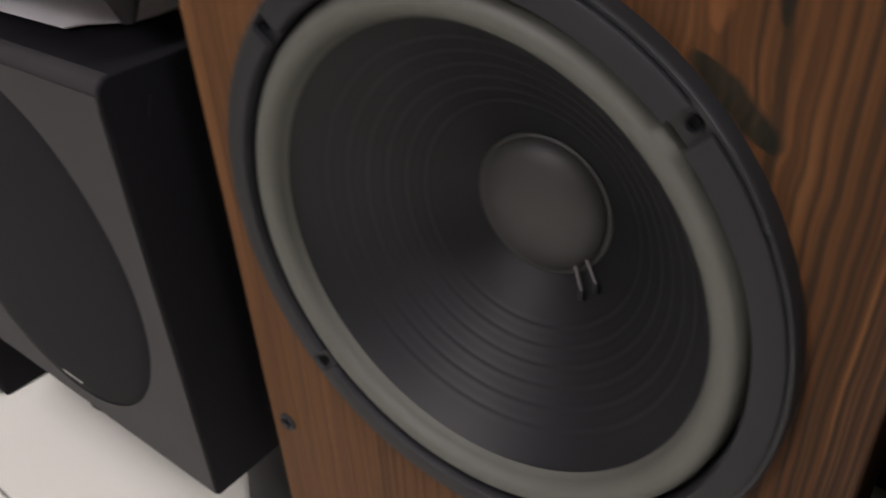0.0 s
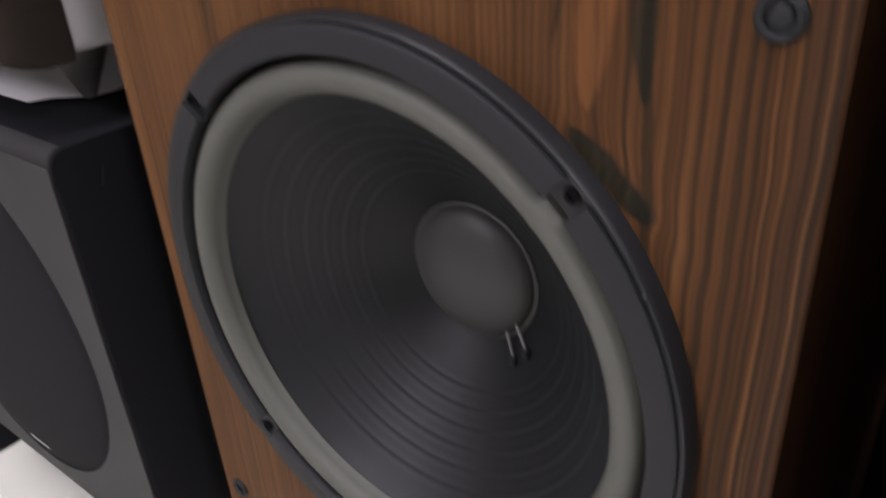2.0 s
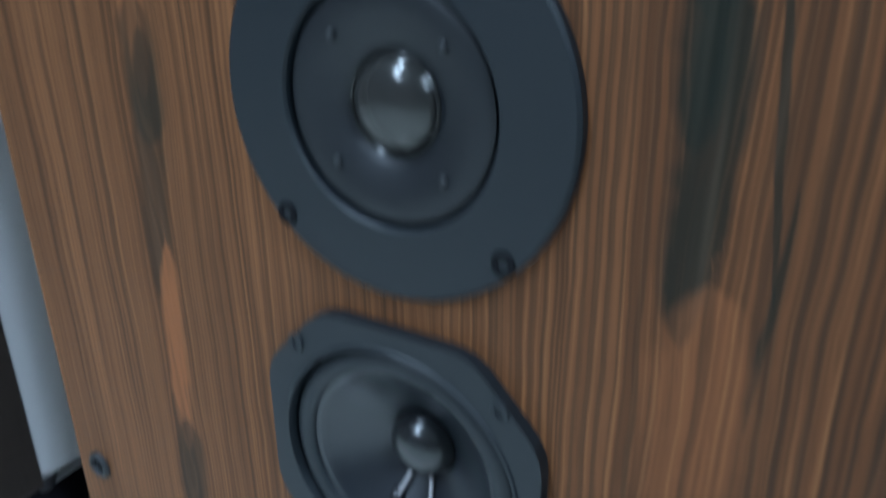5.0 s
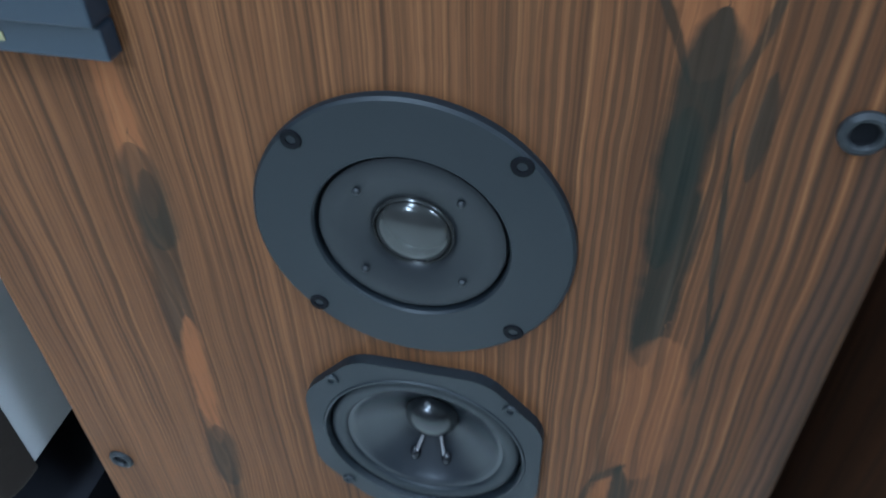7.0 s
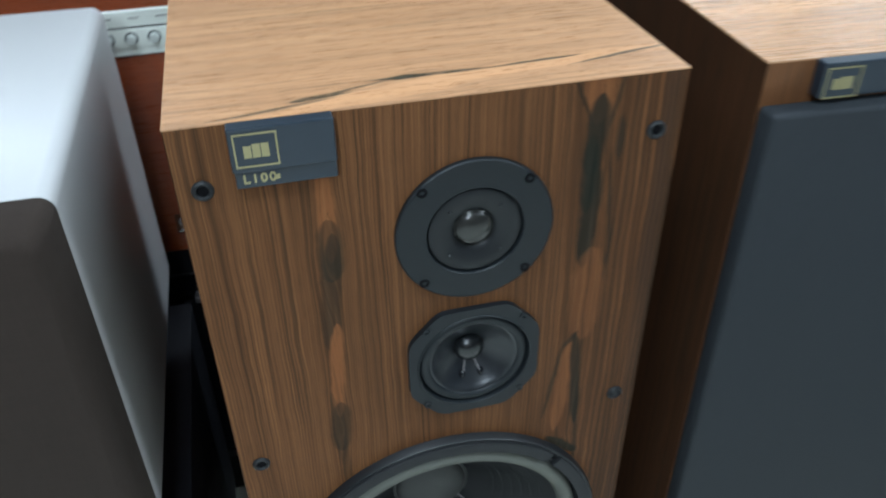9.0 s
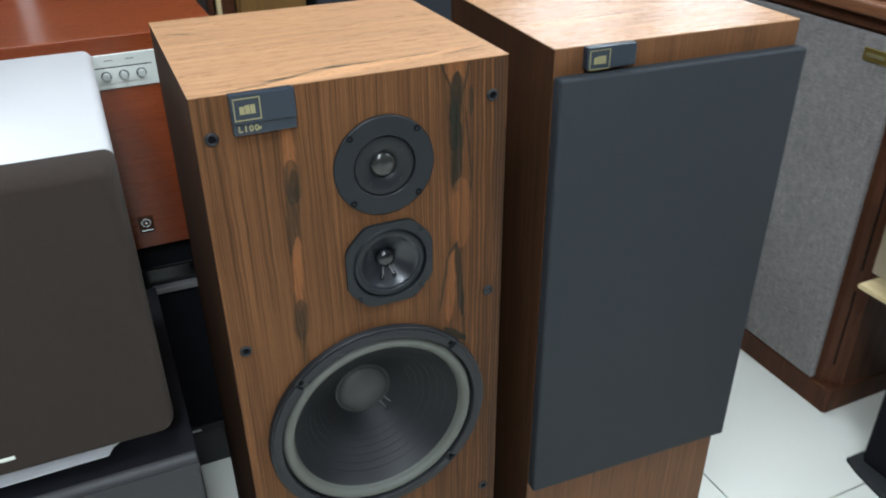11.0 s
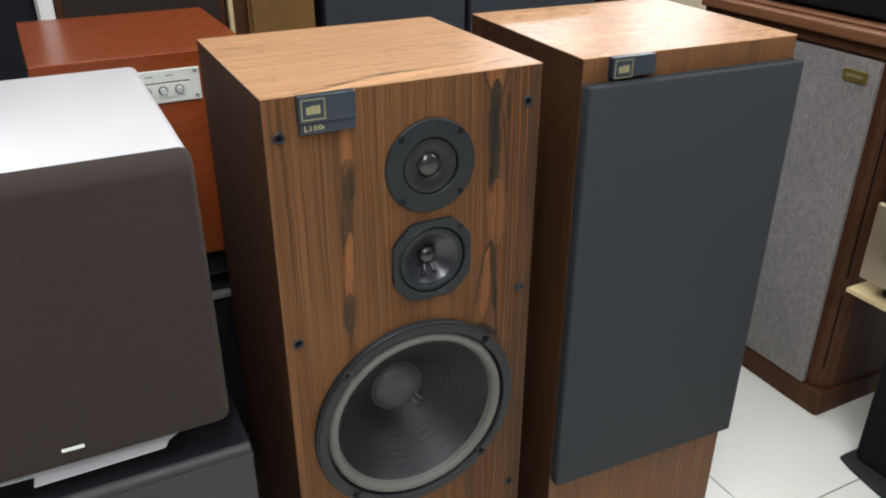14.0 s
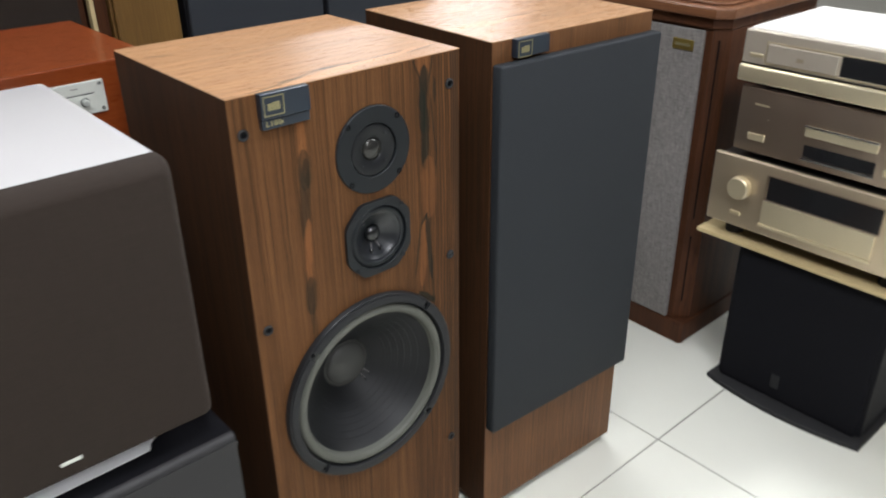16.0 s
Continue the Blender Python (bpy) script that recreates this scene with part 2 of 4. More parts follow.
    col = n.mix(mul(n.ramp(hair, (0.34, 1.0), (0.46, 0.0)), 0.24), col, (0.030, 0.0185, 0.010))
    col = n.mix(mul(n.ramp(pore, (0.36, 1.0), (0.48, 0.0)), 0.22), col, (0.034, 0.019, 0.010))
    n.bump(add(pore, mul(fine_line, 0.6)), 0.12, 0.0005)
    return n.end(col, n.math("MULTIPLY_ADD", pore, 0.2, 0.44), specular=0.09)


# figure of the front board and a patch by the bass driver: (across, up, half-width, half-length, lean, tone); tone > 0
# pale heartwood, < 0 dark
LEFT_FIGURE = (
    (-0.0860, 0.858, 0.0066, 0.046, 0.00, 0.85),
    (-0.0860, 0.822, 0.0100, 0.028, 0.02, -0.62),
    (-0.0890, 0.782, 0.0084, 0.056, 0.10, -0.59),
    (-0.0910, 0.702, 0.0062, 0.052, 0.06, 0.85),
    (-0.0935, 0.638, 0.0092, 0.030, 0.04, -0.59),
    (-0.0935, 0.606, 0.0048, 0.075, -0.06, -0.40),
    (-0.1420, 0.300, 0.0040, 0.110, 0.03, -0.33),
)
RIGHT_FIGURE = (
    (0.1150, 0.924, 0.0110, 0.026, 0.00, 0.68),
    (0.1025, 0.918, 0.0019, 0.022, -0.42, -0.74),
    (0.1285, 0.915, 0.0019, 0.024, 0.22, -0.74),
    (0.1148, 0.888, 0.0094, 0.034, 0.06, -0.90),
    (0.1128, 0.856, 0.0078, 0.034, 0.02, -0.89),
    (0.1158, 0.818, 0.0088, 0.050, 0.03, -0.90),
    (0.1315, 0.836, 0.0014, 0.050, -0.10, -0.85),
    (0.1365, 0.782, 0.0014, 0.036, 0.05, -0.85),
    (0.1345, 0.884, 0.0032, 0.020, 0.00, -0.76),
    (0.1220, 0.738, 0.0150, 0.050, 0.00, 0.41),
)
ARCH_FIGURE = (
    (0.1085, 0.634, 0.0070, 0.058, 0.06, 0.60),
    (0.1205, 0.640, 0.0054, 0.059, -0.075, -0.83),
    (0.0985, 0.643, 0.0020, 0.047, 0.150, -0.74),
    (0.1110, 0.6895, 0.0034, 0.010, 0.75, -0.78),
    # dark patch hugging the bass driver's ring at upper right
    (0.1140, 0.5545, 0.0080, 0.0150, -0.98, -0.96),
    (0.1270, 0.560, 0.0022, 0.100, -0.05, -0.64),
    (0.1480, 0.420, 0.0030, 0.120, 0.02, -0.46),
)
TOP_FIGURE = (
    (0.028, 0.05, 0.0130, 0.17, 0.10, 0.75),
    (0.010, -0.05, 0.0080, 0.15, 0.12, 0.65),
    (0.0105, -0.112, 0.0023, 0.048, 0.18, -0.80),
    (0.0210, -0.080, 0.0041, 0.024, 0.15, -0.95),
    (0.0285, -0.058, 0.0020, 0.042, 0.28, -0.70),
    (0.0380, 0.000, 0.0032, 0.050, -0.01, -0.95),
    (0.0385, -0.018, 0.0049, 0.016, 0.02, -0.95),
    (0.0400, 0.080, 0.0029, 0.042, 0.08, -0.90),
    (0.0365, 0.147, 0.0026, 0.050, 0.20, -0.85),
    (0.244, 0.036, 0.0020, 0.026, 0.24, -0.60),
    (0.250, -0.150, 0.0028, 0.021, -0.28, -0.85),
    (0.190, -0.06, 0.0023, 0.100, 0.04, -0.40),
    (0.140, 0.03, 0.0023, 0.100, 0.03, -0.34),
)
TOP_FIGURE_B = (
    (0.105, -0.09, 0.0159, 0.100, 0.02, 0.60),
    (0.118, -0.03, 0.0025, 0.070, 0.04, -0.70),
    (0.088, 0.02, 0.0019, 0.130, 0.03, -0.45),
    (0.060, -0.06, 0.0017, 0.090, 0.05, -0.35),
    (0.230, 0.05, 0.0020, 0.080, 0.03, -0.40),
)
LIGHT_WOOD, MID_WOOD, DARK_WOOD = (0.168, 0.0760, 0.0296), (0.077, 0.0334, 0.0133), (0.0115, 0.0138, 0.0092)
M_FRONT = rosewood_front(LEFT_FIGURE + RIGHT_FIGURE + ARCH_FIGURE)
# side veneer darkened: the shade on the flanks is in the colour
M_SIDE = veneer("rosewood_side_shaded", "z", (0.064, 0.0265, 0.0108), (0.036, 0.0150, 0.0064), DARK_WOOD, lines=0.8, seed=3.0, specular=0.12, rough=0.68)
# tops: same veneer, made paler to carry the overhead light
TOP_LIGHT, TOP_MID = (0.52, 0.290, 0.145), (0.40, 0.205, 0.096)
M_TOP = veneer("rosewood_top_lit", "x", TOP_LIGHT, TOP_MID, DARK_WOOD, TOP_FIGURE, lines=0.42, seed=1.7, rough=0.30, specular=0.7)
M_TOP_B = veneer("rosewood_top_plain_lit", "x", (0.58, 0.33, 0.168), TOP_MID, DARK_WOOD, TOP_FIGURE_B, lines=0.6, seed=6.3, rough=0.28, specular=0.8)
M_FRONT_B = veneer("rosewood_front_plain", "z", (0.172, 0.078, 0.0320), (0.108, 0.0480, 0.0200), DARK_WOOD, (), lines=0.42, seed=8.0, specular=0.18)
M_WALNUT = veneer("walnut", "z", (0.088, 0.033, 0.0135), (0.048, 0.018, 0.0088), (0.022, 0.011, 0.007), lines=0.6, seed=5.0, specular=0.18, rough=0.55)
# the same walnut as lit from above, for the top boards
M_WALNUT_LIT = veneer("walnut_top_lit", "y", (0.215, 0.090, 0.038), (0.135, 0.053, 0.023), (0.03, 0.016, 0.01), lines=0.5, seed=6.0, coat=0.12, specular=0.4)
M_YELLOW = veneer("yellow_oak", "z", (0.185, 0.098, 0.024), (0.125, 0.064, 0.016), (0.07, 0.04, 0.015), lines=0.3, seed=2.0)
M_PLY = veneer("plywood_edge", "y", (0.62, 0.50, 0.27), (0.50, 0.38, 0.19), (0.2, 0.14, 0.07), lines=0.2, seed=4.0, rough=0.7)
M_BLACK = plain("black_moulded_plastic", (0.0066, 0.009, 0.0114), 0.52, bump=0.05, specular=0.36)
M_GASKET = plain("gasket_rubber", (0.0080, 0.0088, 0.0104), 0.66, bump=0.1)
M_BASKET = plain("cast_basket_paint", (0.0068, 0.0078, 0.0094), 0.48)
M_SURROUND = plain("grey_foam_surround", (0.088, 0.091, 0.076), 0.62, bump=0.15, grain=700)
M_CONE = plain("coated_paper_cone", (0.0036, 0.0043, 0.0056), 0.54, specular=0.42, bump=0.1, grain=900)
M_CAP = plain("felt_dust_cap", (0.0420, 0.0425, 0.0395), 0.55, bump=0.2, grain=1100)
M_POLY = plain("glossy_poly_cone", (0.009, 0.0109, 0.0141), 0.33, bump=0.02, specular=0.6)
M_CAPGLOSS = plain("glossy_black_cap", (0.010, 0.011, 0.012), 0.26, bump=0.02, specular=0.6)
M_TITAN = plain("titanium_dome", (0.050, 0.050, 0.047), 0.20, 0.6, bump=0.0)
M_HORN = plain("charcoal_horn_plastic", (0.0084, 0.0096, 0.0114), 0.46, bump=0.05, specular=0.33)
M_STEEL = plain("bright_steel", (0.55, 0.55, 0.54), 0.25, 1.0)
# near-black for holes, grooves and slots: their inner shade as colour
M_HOLE = plain("dark_hole", (0.005, 0.005, 0.006), 0.8, specular=0.1)
M_BADGE = plain("blue_black_badge", (0.0168, 0.0252, 0.0372), 0.34, bump=0.03)
M_GOLD = plain("pale_gold_print", (0.35, 0.315, 0.165), 0.40, 0.6, bump=0.0)
M_E = plain("black_vinyl_box", (0.0078, 0.0078, 0.0098), 0.60, bump=0.3, grain=600, depth=0.0006, specular=0.13)
M_EFRONT = plain("grey_painted_baffle", (0.0175, 0.0170, 0.0186), 0.60, bump=0.12)
M_WHITE = plain("white_lacquer", (0.476, 0.466, 0.464), 0.40, bump=0.05, vary=0.04)
M_RED = veneer("red_lacquered_wood", "x", (0.200, 0.041, 0.0082), (0.155, 0.030, 0.0060), (0.10, 0.018, 0.005), lines=0.3, rough=0.30, coat=0.20, specular=0.4)
M_PLATE = plain("brushed_silver_plate", (0.70, 0.72, 0.66), 0.40, 0.35)
M_SILVER = plain("pale_silver_aluminium", (0.66, 0.59, 0.49), 0.33, 0.6, bump=0.03, grain=900)
# case metal kept dark to put shade into the gaps between units
M_CASE_SHADE = plain("shaded_case_metal", (0.035, 0.030, 0.026), 0.5, 0.3)
M_SPIKE = plain("dull_grey_spike_metal", (0.20, 0.19, 0.19), 0.40, 0.4)
M_KNOB = plain("satin_silver_knob", (0.46, 0.48, 0.45), 0.35, 0.25, bump=0.0)
M_PLUG = plain("grey_socket_plastic", (0.0145, 0.0155, 0.0165), 0.55, bump=0.05, specular=0.35)
M_CHAMP = plain("champagne_aluminium", (0.54, 0.445, 0.315), 0.36, 0.75, bump=0.04, grain=900)
M_CHAMP_DARK = plain("brown_champagne_aluminium", (0.32, 0.25, 0.195), 0.33, 0.8, bump=0.04, grain=900)
M_CHAMP_LIGHT = plain("pale_champagne_trim", (0.726, 0.638, 0.44), 0.34, 0.7, bump=0.02)
M_TOPMETAL = plain("cream_painted_lid", (0.80, 0.79, 0.75), 0.40, bump=0.05)
M_GLASS = plain("smoked_window", (0.012, 0.012, 0.013), 0.12, bump=0.0)
M_PAPER = plain("white_paper", (0.90, 0.90, 0.91), 0.75, bump=0.05, vary=0.04)
M_BRASS = plain("old_brass", (0.30, 0.22, 0.06), 0.42, 0.8)
M_RUBBER = plain("matt_black_rubber", (0.0132, 0.0132, 0.0144), 0.75)
M_GLOSS = plain("piano_black", (0.010, 0.010, 0.012), 0.22, bump=0.0)
M_WALL = plain("brown_wall_paint", (0.16, 0.13, 0.11), 0.75, bump=0.15, grain=120, vary=0.05)
M_PALE = plain("white_wall_paint", (0.72, 0.71, 0.68), 0.7, bump=0.15, grain=120, vary=0.05)
M_CEIL = plain("grey_ceiling_paint", (0.45, 0.45, 0.44), 0.8, bump=0.15, grain=120, vary=0.05)
M_GROUT = plain("grey_grout", (0.22, 0.21, 0.19), 0.85)
M_NAVY = plain("navy_grille_cloth_far", (0.0085, 0.0098, 0.0140), 0.85, grain=900, bump=0.3, specular=0.2)
M_DARKGREY = plain("slate_grille_cloth_far", (0.022, 0.0260, 0.0330), 0.85, grain=900, bump=0.3)


def cloth(name, colour, pitch, depth=0.6, vary=0.25, rough=0.9, shine=0.25, slub=40, nap=0.0):
    """Woven cloth: warp and weft of the given pitch, with uneven threads."""
    n = Nodes(name)
    s = n.axes()
    k = 2 * math.pi / pitch
    flat = n.math("ADD", s["X"], s["Y"])
    warp = n.math("SINE", n.math("MULTIPLY", flat, k))
    weft = n.math("SINE", n.math("MULTIPLY", s["Z"], k))
    weave = n.math("MULTIPLY_ADD", n.math("MULTIPLY", warp, weft), 0.5, 0.5)
    threads = n.math("ADD", n.noise(1.0, 2, 0.6, n.scaled((0.9 / pitch, 0.9 / pitch, slub))), n.noise(1.0, 2, 0.6, n.scaled((slub, slub, 0.9 / pitch))))
    broad = n.noise(7.0, 3)
    tone = n.math("ADD", n.math("MULTIPLY", n.math("SUBTRACT", threads, 1.0), vary * 2.2), n.math("MULTIPLY", n.math("SUBTRACT", broad, 0.5), vary))
    tone = n.math("ADD", n.math("ADD", tone, 0.86), n.math("MULTIPLY", weave, 0.28))
    n.bump(n.math("ADD", weave, threads), depth, 0.0005)
    n.bsdf.inputs["Sheen Weight"].default_value, n.bsdf.inputs["Sheen Roughness"].default_value = nap, 0.45
    n.bsdf.inputs["Sheen Tint"].default_value = (1.0, 0.86, 0.76, 1)
    return n.end(n.mix(1.0, colour, n.join(tone, tone, tone), "MULTIPLY"), rough, specular=shine)


M_GRILLE = cloth("slate_grille_cloth", (0.0206, 0.0240, 0.0282), 0.0016, 0.3, 0.10, 0.72, 0.28)
M_BROWN = cloth("brown_grille_cloth", (0.0295, 0.0224, 0.0182), 0.0018, 0.3, 0.10, 0.9, 0.12, nap=0.07)
M_TWEED = cloth("grey_tweed_cloth", (0.205, 0.192, 0.182), 0.0030, 0.8, 0.42, slub=55)
M_WOVEN = cloth("beige_woven_cloth", (0.46, 0.40, 0.27), 0.0085, 0.8, 0.16)
M_ECLOTH = cloth("black_round_grille_cloth", (0.0078, 0.0075, 0.009), 0.0018, 0.3, 0.12)
M_FCLOTH = cloth("black_front_cloth", (0.0095, 0.0095, 0.0115), 0.002, 0.3, 0.12, 1.0, 0.08)


def tile_material():
    n = Nodes("glazed_white_tile")
    ran = n.t.nodes.new("ShaderNodeObjectInfo").outputs["Random"]
    mottle, speck = n.noise(5.0, 4), n.noise(160.0, 2)
    shade = n.math("ADD", n.math("MULTIPLY_ADD", ran, 0.04, 0.96), n.math("MULTIPLY", n.math("SUBTRACT", mottle, 0.5), 0.07))
    col = n.mix(1.0, (0.75, 0.755, 0.68), n.join(shade, shade, shade), "MULTIPLY")
    n.bump(n.math("ADD", mottle, n.math("MULTIPLY", speck, 0.05)), 0.05, 0.002)
    return n.end(col, n.math("MULTIPLY_ADD", mottle, 0.12, 0.14))


M_TILE = tile_material()


# ---- mesh tools ----
def part(name, bm, material, parent=None, label="", smooth=False):
    """Links a bmesh as one mesh object under a thing or a part."""
    me = bpy.data.meshes.new(name)
    bmesh.ops.recalc_face_normals(bm, faces=bm.faces)
    bm.to_mesh(me)
    bm.free()
    me.materials.append(material)
    if smooth:
        me.shade_smooth()
        me.set_sharp_from_angle(angle=radians(38))
    ob = new(name, me)
    if parent:
        ob.parent = parent
    if label:
        ob["label"] = label
    return ob


def share(name, me, parent, m):
    ob = new(name, me)
    ob.parent = parent
    ob.matrix_basis = m
    return ob


def thing(name, m, label, category, group="", kind=""):
    return_ob = new(name)
    return_ob.empty_display_size = 0.05
    return_ob.matrix_basis = m
    return tagged(return_ob, label, category, group, kind)


def slab(x0, x1, y0, y1, z0, z1, bevel=0.0, steps=2, bm=None):
    """A block between two corners, with rounded edges."""
    own = bmesh.new()
    bmesh.ops.create_cube(own, size=1.0)
    for v in own.verts:
        v.co = Vector((x0 + (v.co.x + 0.5) * (x1 - x0), y0 + (v.co.y + 0.5) * (y1 - y0), z0 + (v.co.z + 0.5) * (z1 - z0)))
    if bevel:
        bmesh.ops.bevel(own, geom=own.edges[:], offset=bevel, segments=steps, profile=0.5, affect="EDGES")
    if bm is None:
        return own
    me = bpy.data.meshes.new("joined")
    own.to_mesh(me)
    own.free()
    bm.from_mesh(me)
    bpy.data.meshes.remove(me)
    return bm


def outline(points, y0, y1, bevel=0.0, axis="y", steps=2):
    """A flat outline (pairs) pushed out between two depths along an axis, its edges rounded."""
    bm = bmesh.new()
    place = {"y": lambda a, b, d: (a, d, b), "z": lambda a, b, d: (a, b, d), "x": lambda a, b, d: (d, a, b)}[axis]
    near = [bm.verts.new(place(a, b, y0)) for a, b in points]
    far = [bm.verts.new(place(a, b, y1)) for a, b in points]
    front = bm.faces.new(near)
    back = bm.faces.new(far[::-1])
    for i in range(len(near)):
        bm.faces.new((near[i - 1], near[i], far[i], far[i - 1]))
    bmesh.ops.recalc_face_normals(bm, faces=bm.faces)
    if bevel:
        bmesh.ops.bevel(bm, geom=list(set(front.edges) | set(back.edges)), offset=bevel, segments=steps, profile=0.5, affect="EDGES")
    return bm


def rounded(x0, x1, z0, z1, r, steps=6):
    """Corner points of a rectangle with round corners."""
    pts = []
    for cx, cz, a in ((x1 - r, z1 - r, 0), (x0 + r, z1 - r, 90), (x0 + r, z0 + r, 180), (x1 - r, z0 + r, 270)):
        pts += [(cx + r * math.cos(radians(a + 90 * k / steps)), cz + r * math.sin(radians(a + 90 * k / steps))) for k in range(steps + 1)]
    return pts


def pillow(x0, x1, z0, z1, r, y_front, y_back, depth, inset, rows=8):
    """A board with round corners whose front edge is rounded over by the given depth and inset."""
    bm = bmesh.new()
    rings = []
    stations = [(y_back, 0.0)] + [(y_front + depth * (1 - math.sin(math.pi / 2 * k / rows)), inset * (1 - math.cos(math.pi / 2 * k / rows))) for k in range(rows + 1)]
    for y, d in stations:
        rings.append([bm.verts.new((a, y, b)) for a, b in rounded(x0 + d, x1 - d, z0 + d, z1 - d, r, 8)])
    for near, far in zip(rings, rings[1:]):
        for k in range(len(near)):
            bm.faces.new((near[k - 1], near[k], far[k], far[k - 1]))
    bm.faces.new(rings[0][::-1])
    bm.faces.new(rings[-1])
    return bm


def lathe(profile, cx=0.0, cz=0.0, steps=64, begin=0.0, end=360.0, closed=False):
    """Turns (radius, depth along y) round the y axis through (cx, cz)."""
    bm = bmesh.new()
    whole = end - begin >= 359.9
    count = steps if whole else max(2, int(steps * (end - begin) / 360)) + 1
    rings = []
    for i in range(count):
        a = radians(begin + (end - begin) * i / (count if whole else count - 1))
        rings.append([bm.verts.new((cx + r * math.cos(a), y, cz + r * math.sin(a))) for r, y in profile])
    pairs = [(i, (i + 1) % count) for i in range(count if whole else count - 1)]
    last = len(profile) if closed else len(profile) - 1
    for i, j in pairs:
        for k in range(last):
            m = (k + 1) % len(profile)
            bm.faces.new((rings[i][k], rings[i][m], rings[j][m], rings[j][k]))
    if closed and not whole:
        bm.faces.new(rings[0])
        bm.faces.new(rings[-1][::-1])
    bmesh.ops.remove_doubles(bm, verts=bm.verts, dist=1e-6)
    return bm


def dome(r, y_rim, y_top, cx, cz, steps=48, rows=10):
    prof = []
    for k in range(rows + 1):
        a = math.pi / 2 * k / rows
        prof.append((r * math.cos(a), y_rim + (y_top - y_rim) * math.sin(a)))
    prof[-1] = (0.0, y_top)
    return lathe(prof, cx, cz, steps)


def rod(p, q, r, steps=10, taper=1.0):
    """A round rod from p to q."""
    bm = bmesh.new()
    way = Vector(q) - Vector(p)
    turn = way.to_track_quat("Z", "Y").to_matrix().to_4x4()
    bmesh.ops.create_cone(bm, cap_ends=True, segments=steps, radius1=r, radius2=r * taper, depth=way.length, matrix=Matrix.Translation((Vector(p) + Vector(q)) / 2) @ turn)
    return bm


def round_holes(x0, x1, z0, z1, y0, y1, holes, steps=72):
    """A board in the xz plane with round holes (cx, cz, r) cut through it."""
    bm = bmesh.new()
    edges, loops = [], []
    for pts in [[(x0, z0), (x1, z0), (x1, z1), (x0, z1)]] + [[(cx + r * math.cos(2 * math.pi * i / steps), cz + r * math.sin(2 * math.pi * i / steps)) for i in range(steps)] for cx, cz, r in holes]:
        vs = [bm.verts.new((a, y0, b)) for a, b in pts]
        loops.append(vs)
        edges += [bm.edges.new((vs[i - 1], vs[i])) for i in range(len(vs))]
    bmesh.ops.triangle_fill(bm, use_beauty=True, use_dissolve=False, edges=edges)
    made = bmesh.ops.extrude_face_region(bm, geom=bm.faces[:])
    for v in made["geom"]:
        if isinstance(v, bmesh.types.BMVert):
            v.co.y = y1
    return bm


def lettering(text, size, m, material, parent, name="character", step=0.62):
    """Raised writing with the built-in font, one mesh a character."""
    for k, char in enumerate(text):
        cu = bpy.data.curves.new(name, "FONT")
        cu.offset = size * 0.03
        cu.body, cu.size, cu.extrude, cu.align_x, cu.align_y = char, size, 0.0003, "CENTER", "CENTER"
        tmp = new(name + "_curve", cu)
        me = bpy.data.meshes.new_from_object(tmp.evaluated_get(bpy.context.evaluated_depsgraph_get()))
        bpy.data.objects.remove(tmp)
        bpy.data.curves.remove(cu)
        bm = bmesh.new()
        bm.from_mesh(me)
        bmesh.ops.remove_doubles(bm, verts=bm.verts, dist=1e-6)
        bm.to_mesh(me)
        bm.free()
        me.materials.append(material)
        ob = new(name, me)
        ob.parent = parent
        ob.matrix_basis = m @ pose((k - (len(text) - 1) / 2) * size * step, 0, 0)


def screw(parent, x, y, z, r=0.0035, material=None):
    """A round socket-head screw set into a small dark hole, facing -y."""
    bm = lathe([(0.0, 0.0006), (r * 0.42, 0.0006), (r * 0.46, -0.0006), (r * 0.9, -0.0008), (r, 0.0)], x, z, 14)
    bmesh.ops.translate(bm, verts=bm.verts, vec=(0, y, 0))
    return part("screw", bm, material or M_BLACK, parent, smooth=True)


# ---- the room ----
X0, X1, Y0, Y1, TOP = -3.2, 6.8, -4.6, 7.2, 2.62
floor = part("floor", slab(X0, X1, Y0, Y1, -0.08, -0.003), M_GROUT)
tagged(floor, "glossy white square tiles with thin grey joints", "floor", kind="structure")
# walls and ceiling lie out of view; their tones set the bounced light
for name, box, label in (
    ("wall_north", (X0, X1, Y1, Y1 + 0.12, -0.08, TOP), "unseen plain white wall behind the loudspeakers"),
    ("wall_south", (X0, X1, Y0 - 0.12, Y0, -0.08, TOP), "unseen plain dark brown wall"),
    ("wall_east", (X1, X1 + 0.12, Y0, Y1, -0.08, TOP), "unseen plain dark brown wall"),
    ("wall_west", (X0 - 0.12, X0, Y0, Y1, -0.08, TOP), "unseen plain dark brown wall"),
):
    tagged(part(name, slab(*box), M_PALE if name == "wall_north" else M_WALL), label, "wall", kind="structure")
tagged(part("ceiling", slab(X0 - 0.12, X1 + 0.12, Y0 - 0.12, Y1 + 0.12, TOP, TOP + 0.1), M_CEIL), "unseen plain grey ceiling with tube lights", "ceiling", kind="structure")

# ---- drivers ----
WX, WZ = -0.0005, 0.4430
TX, TZ = 0.0232, 0.8225
MX, MZ = 0.0236, 0.6912


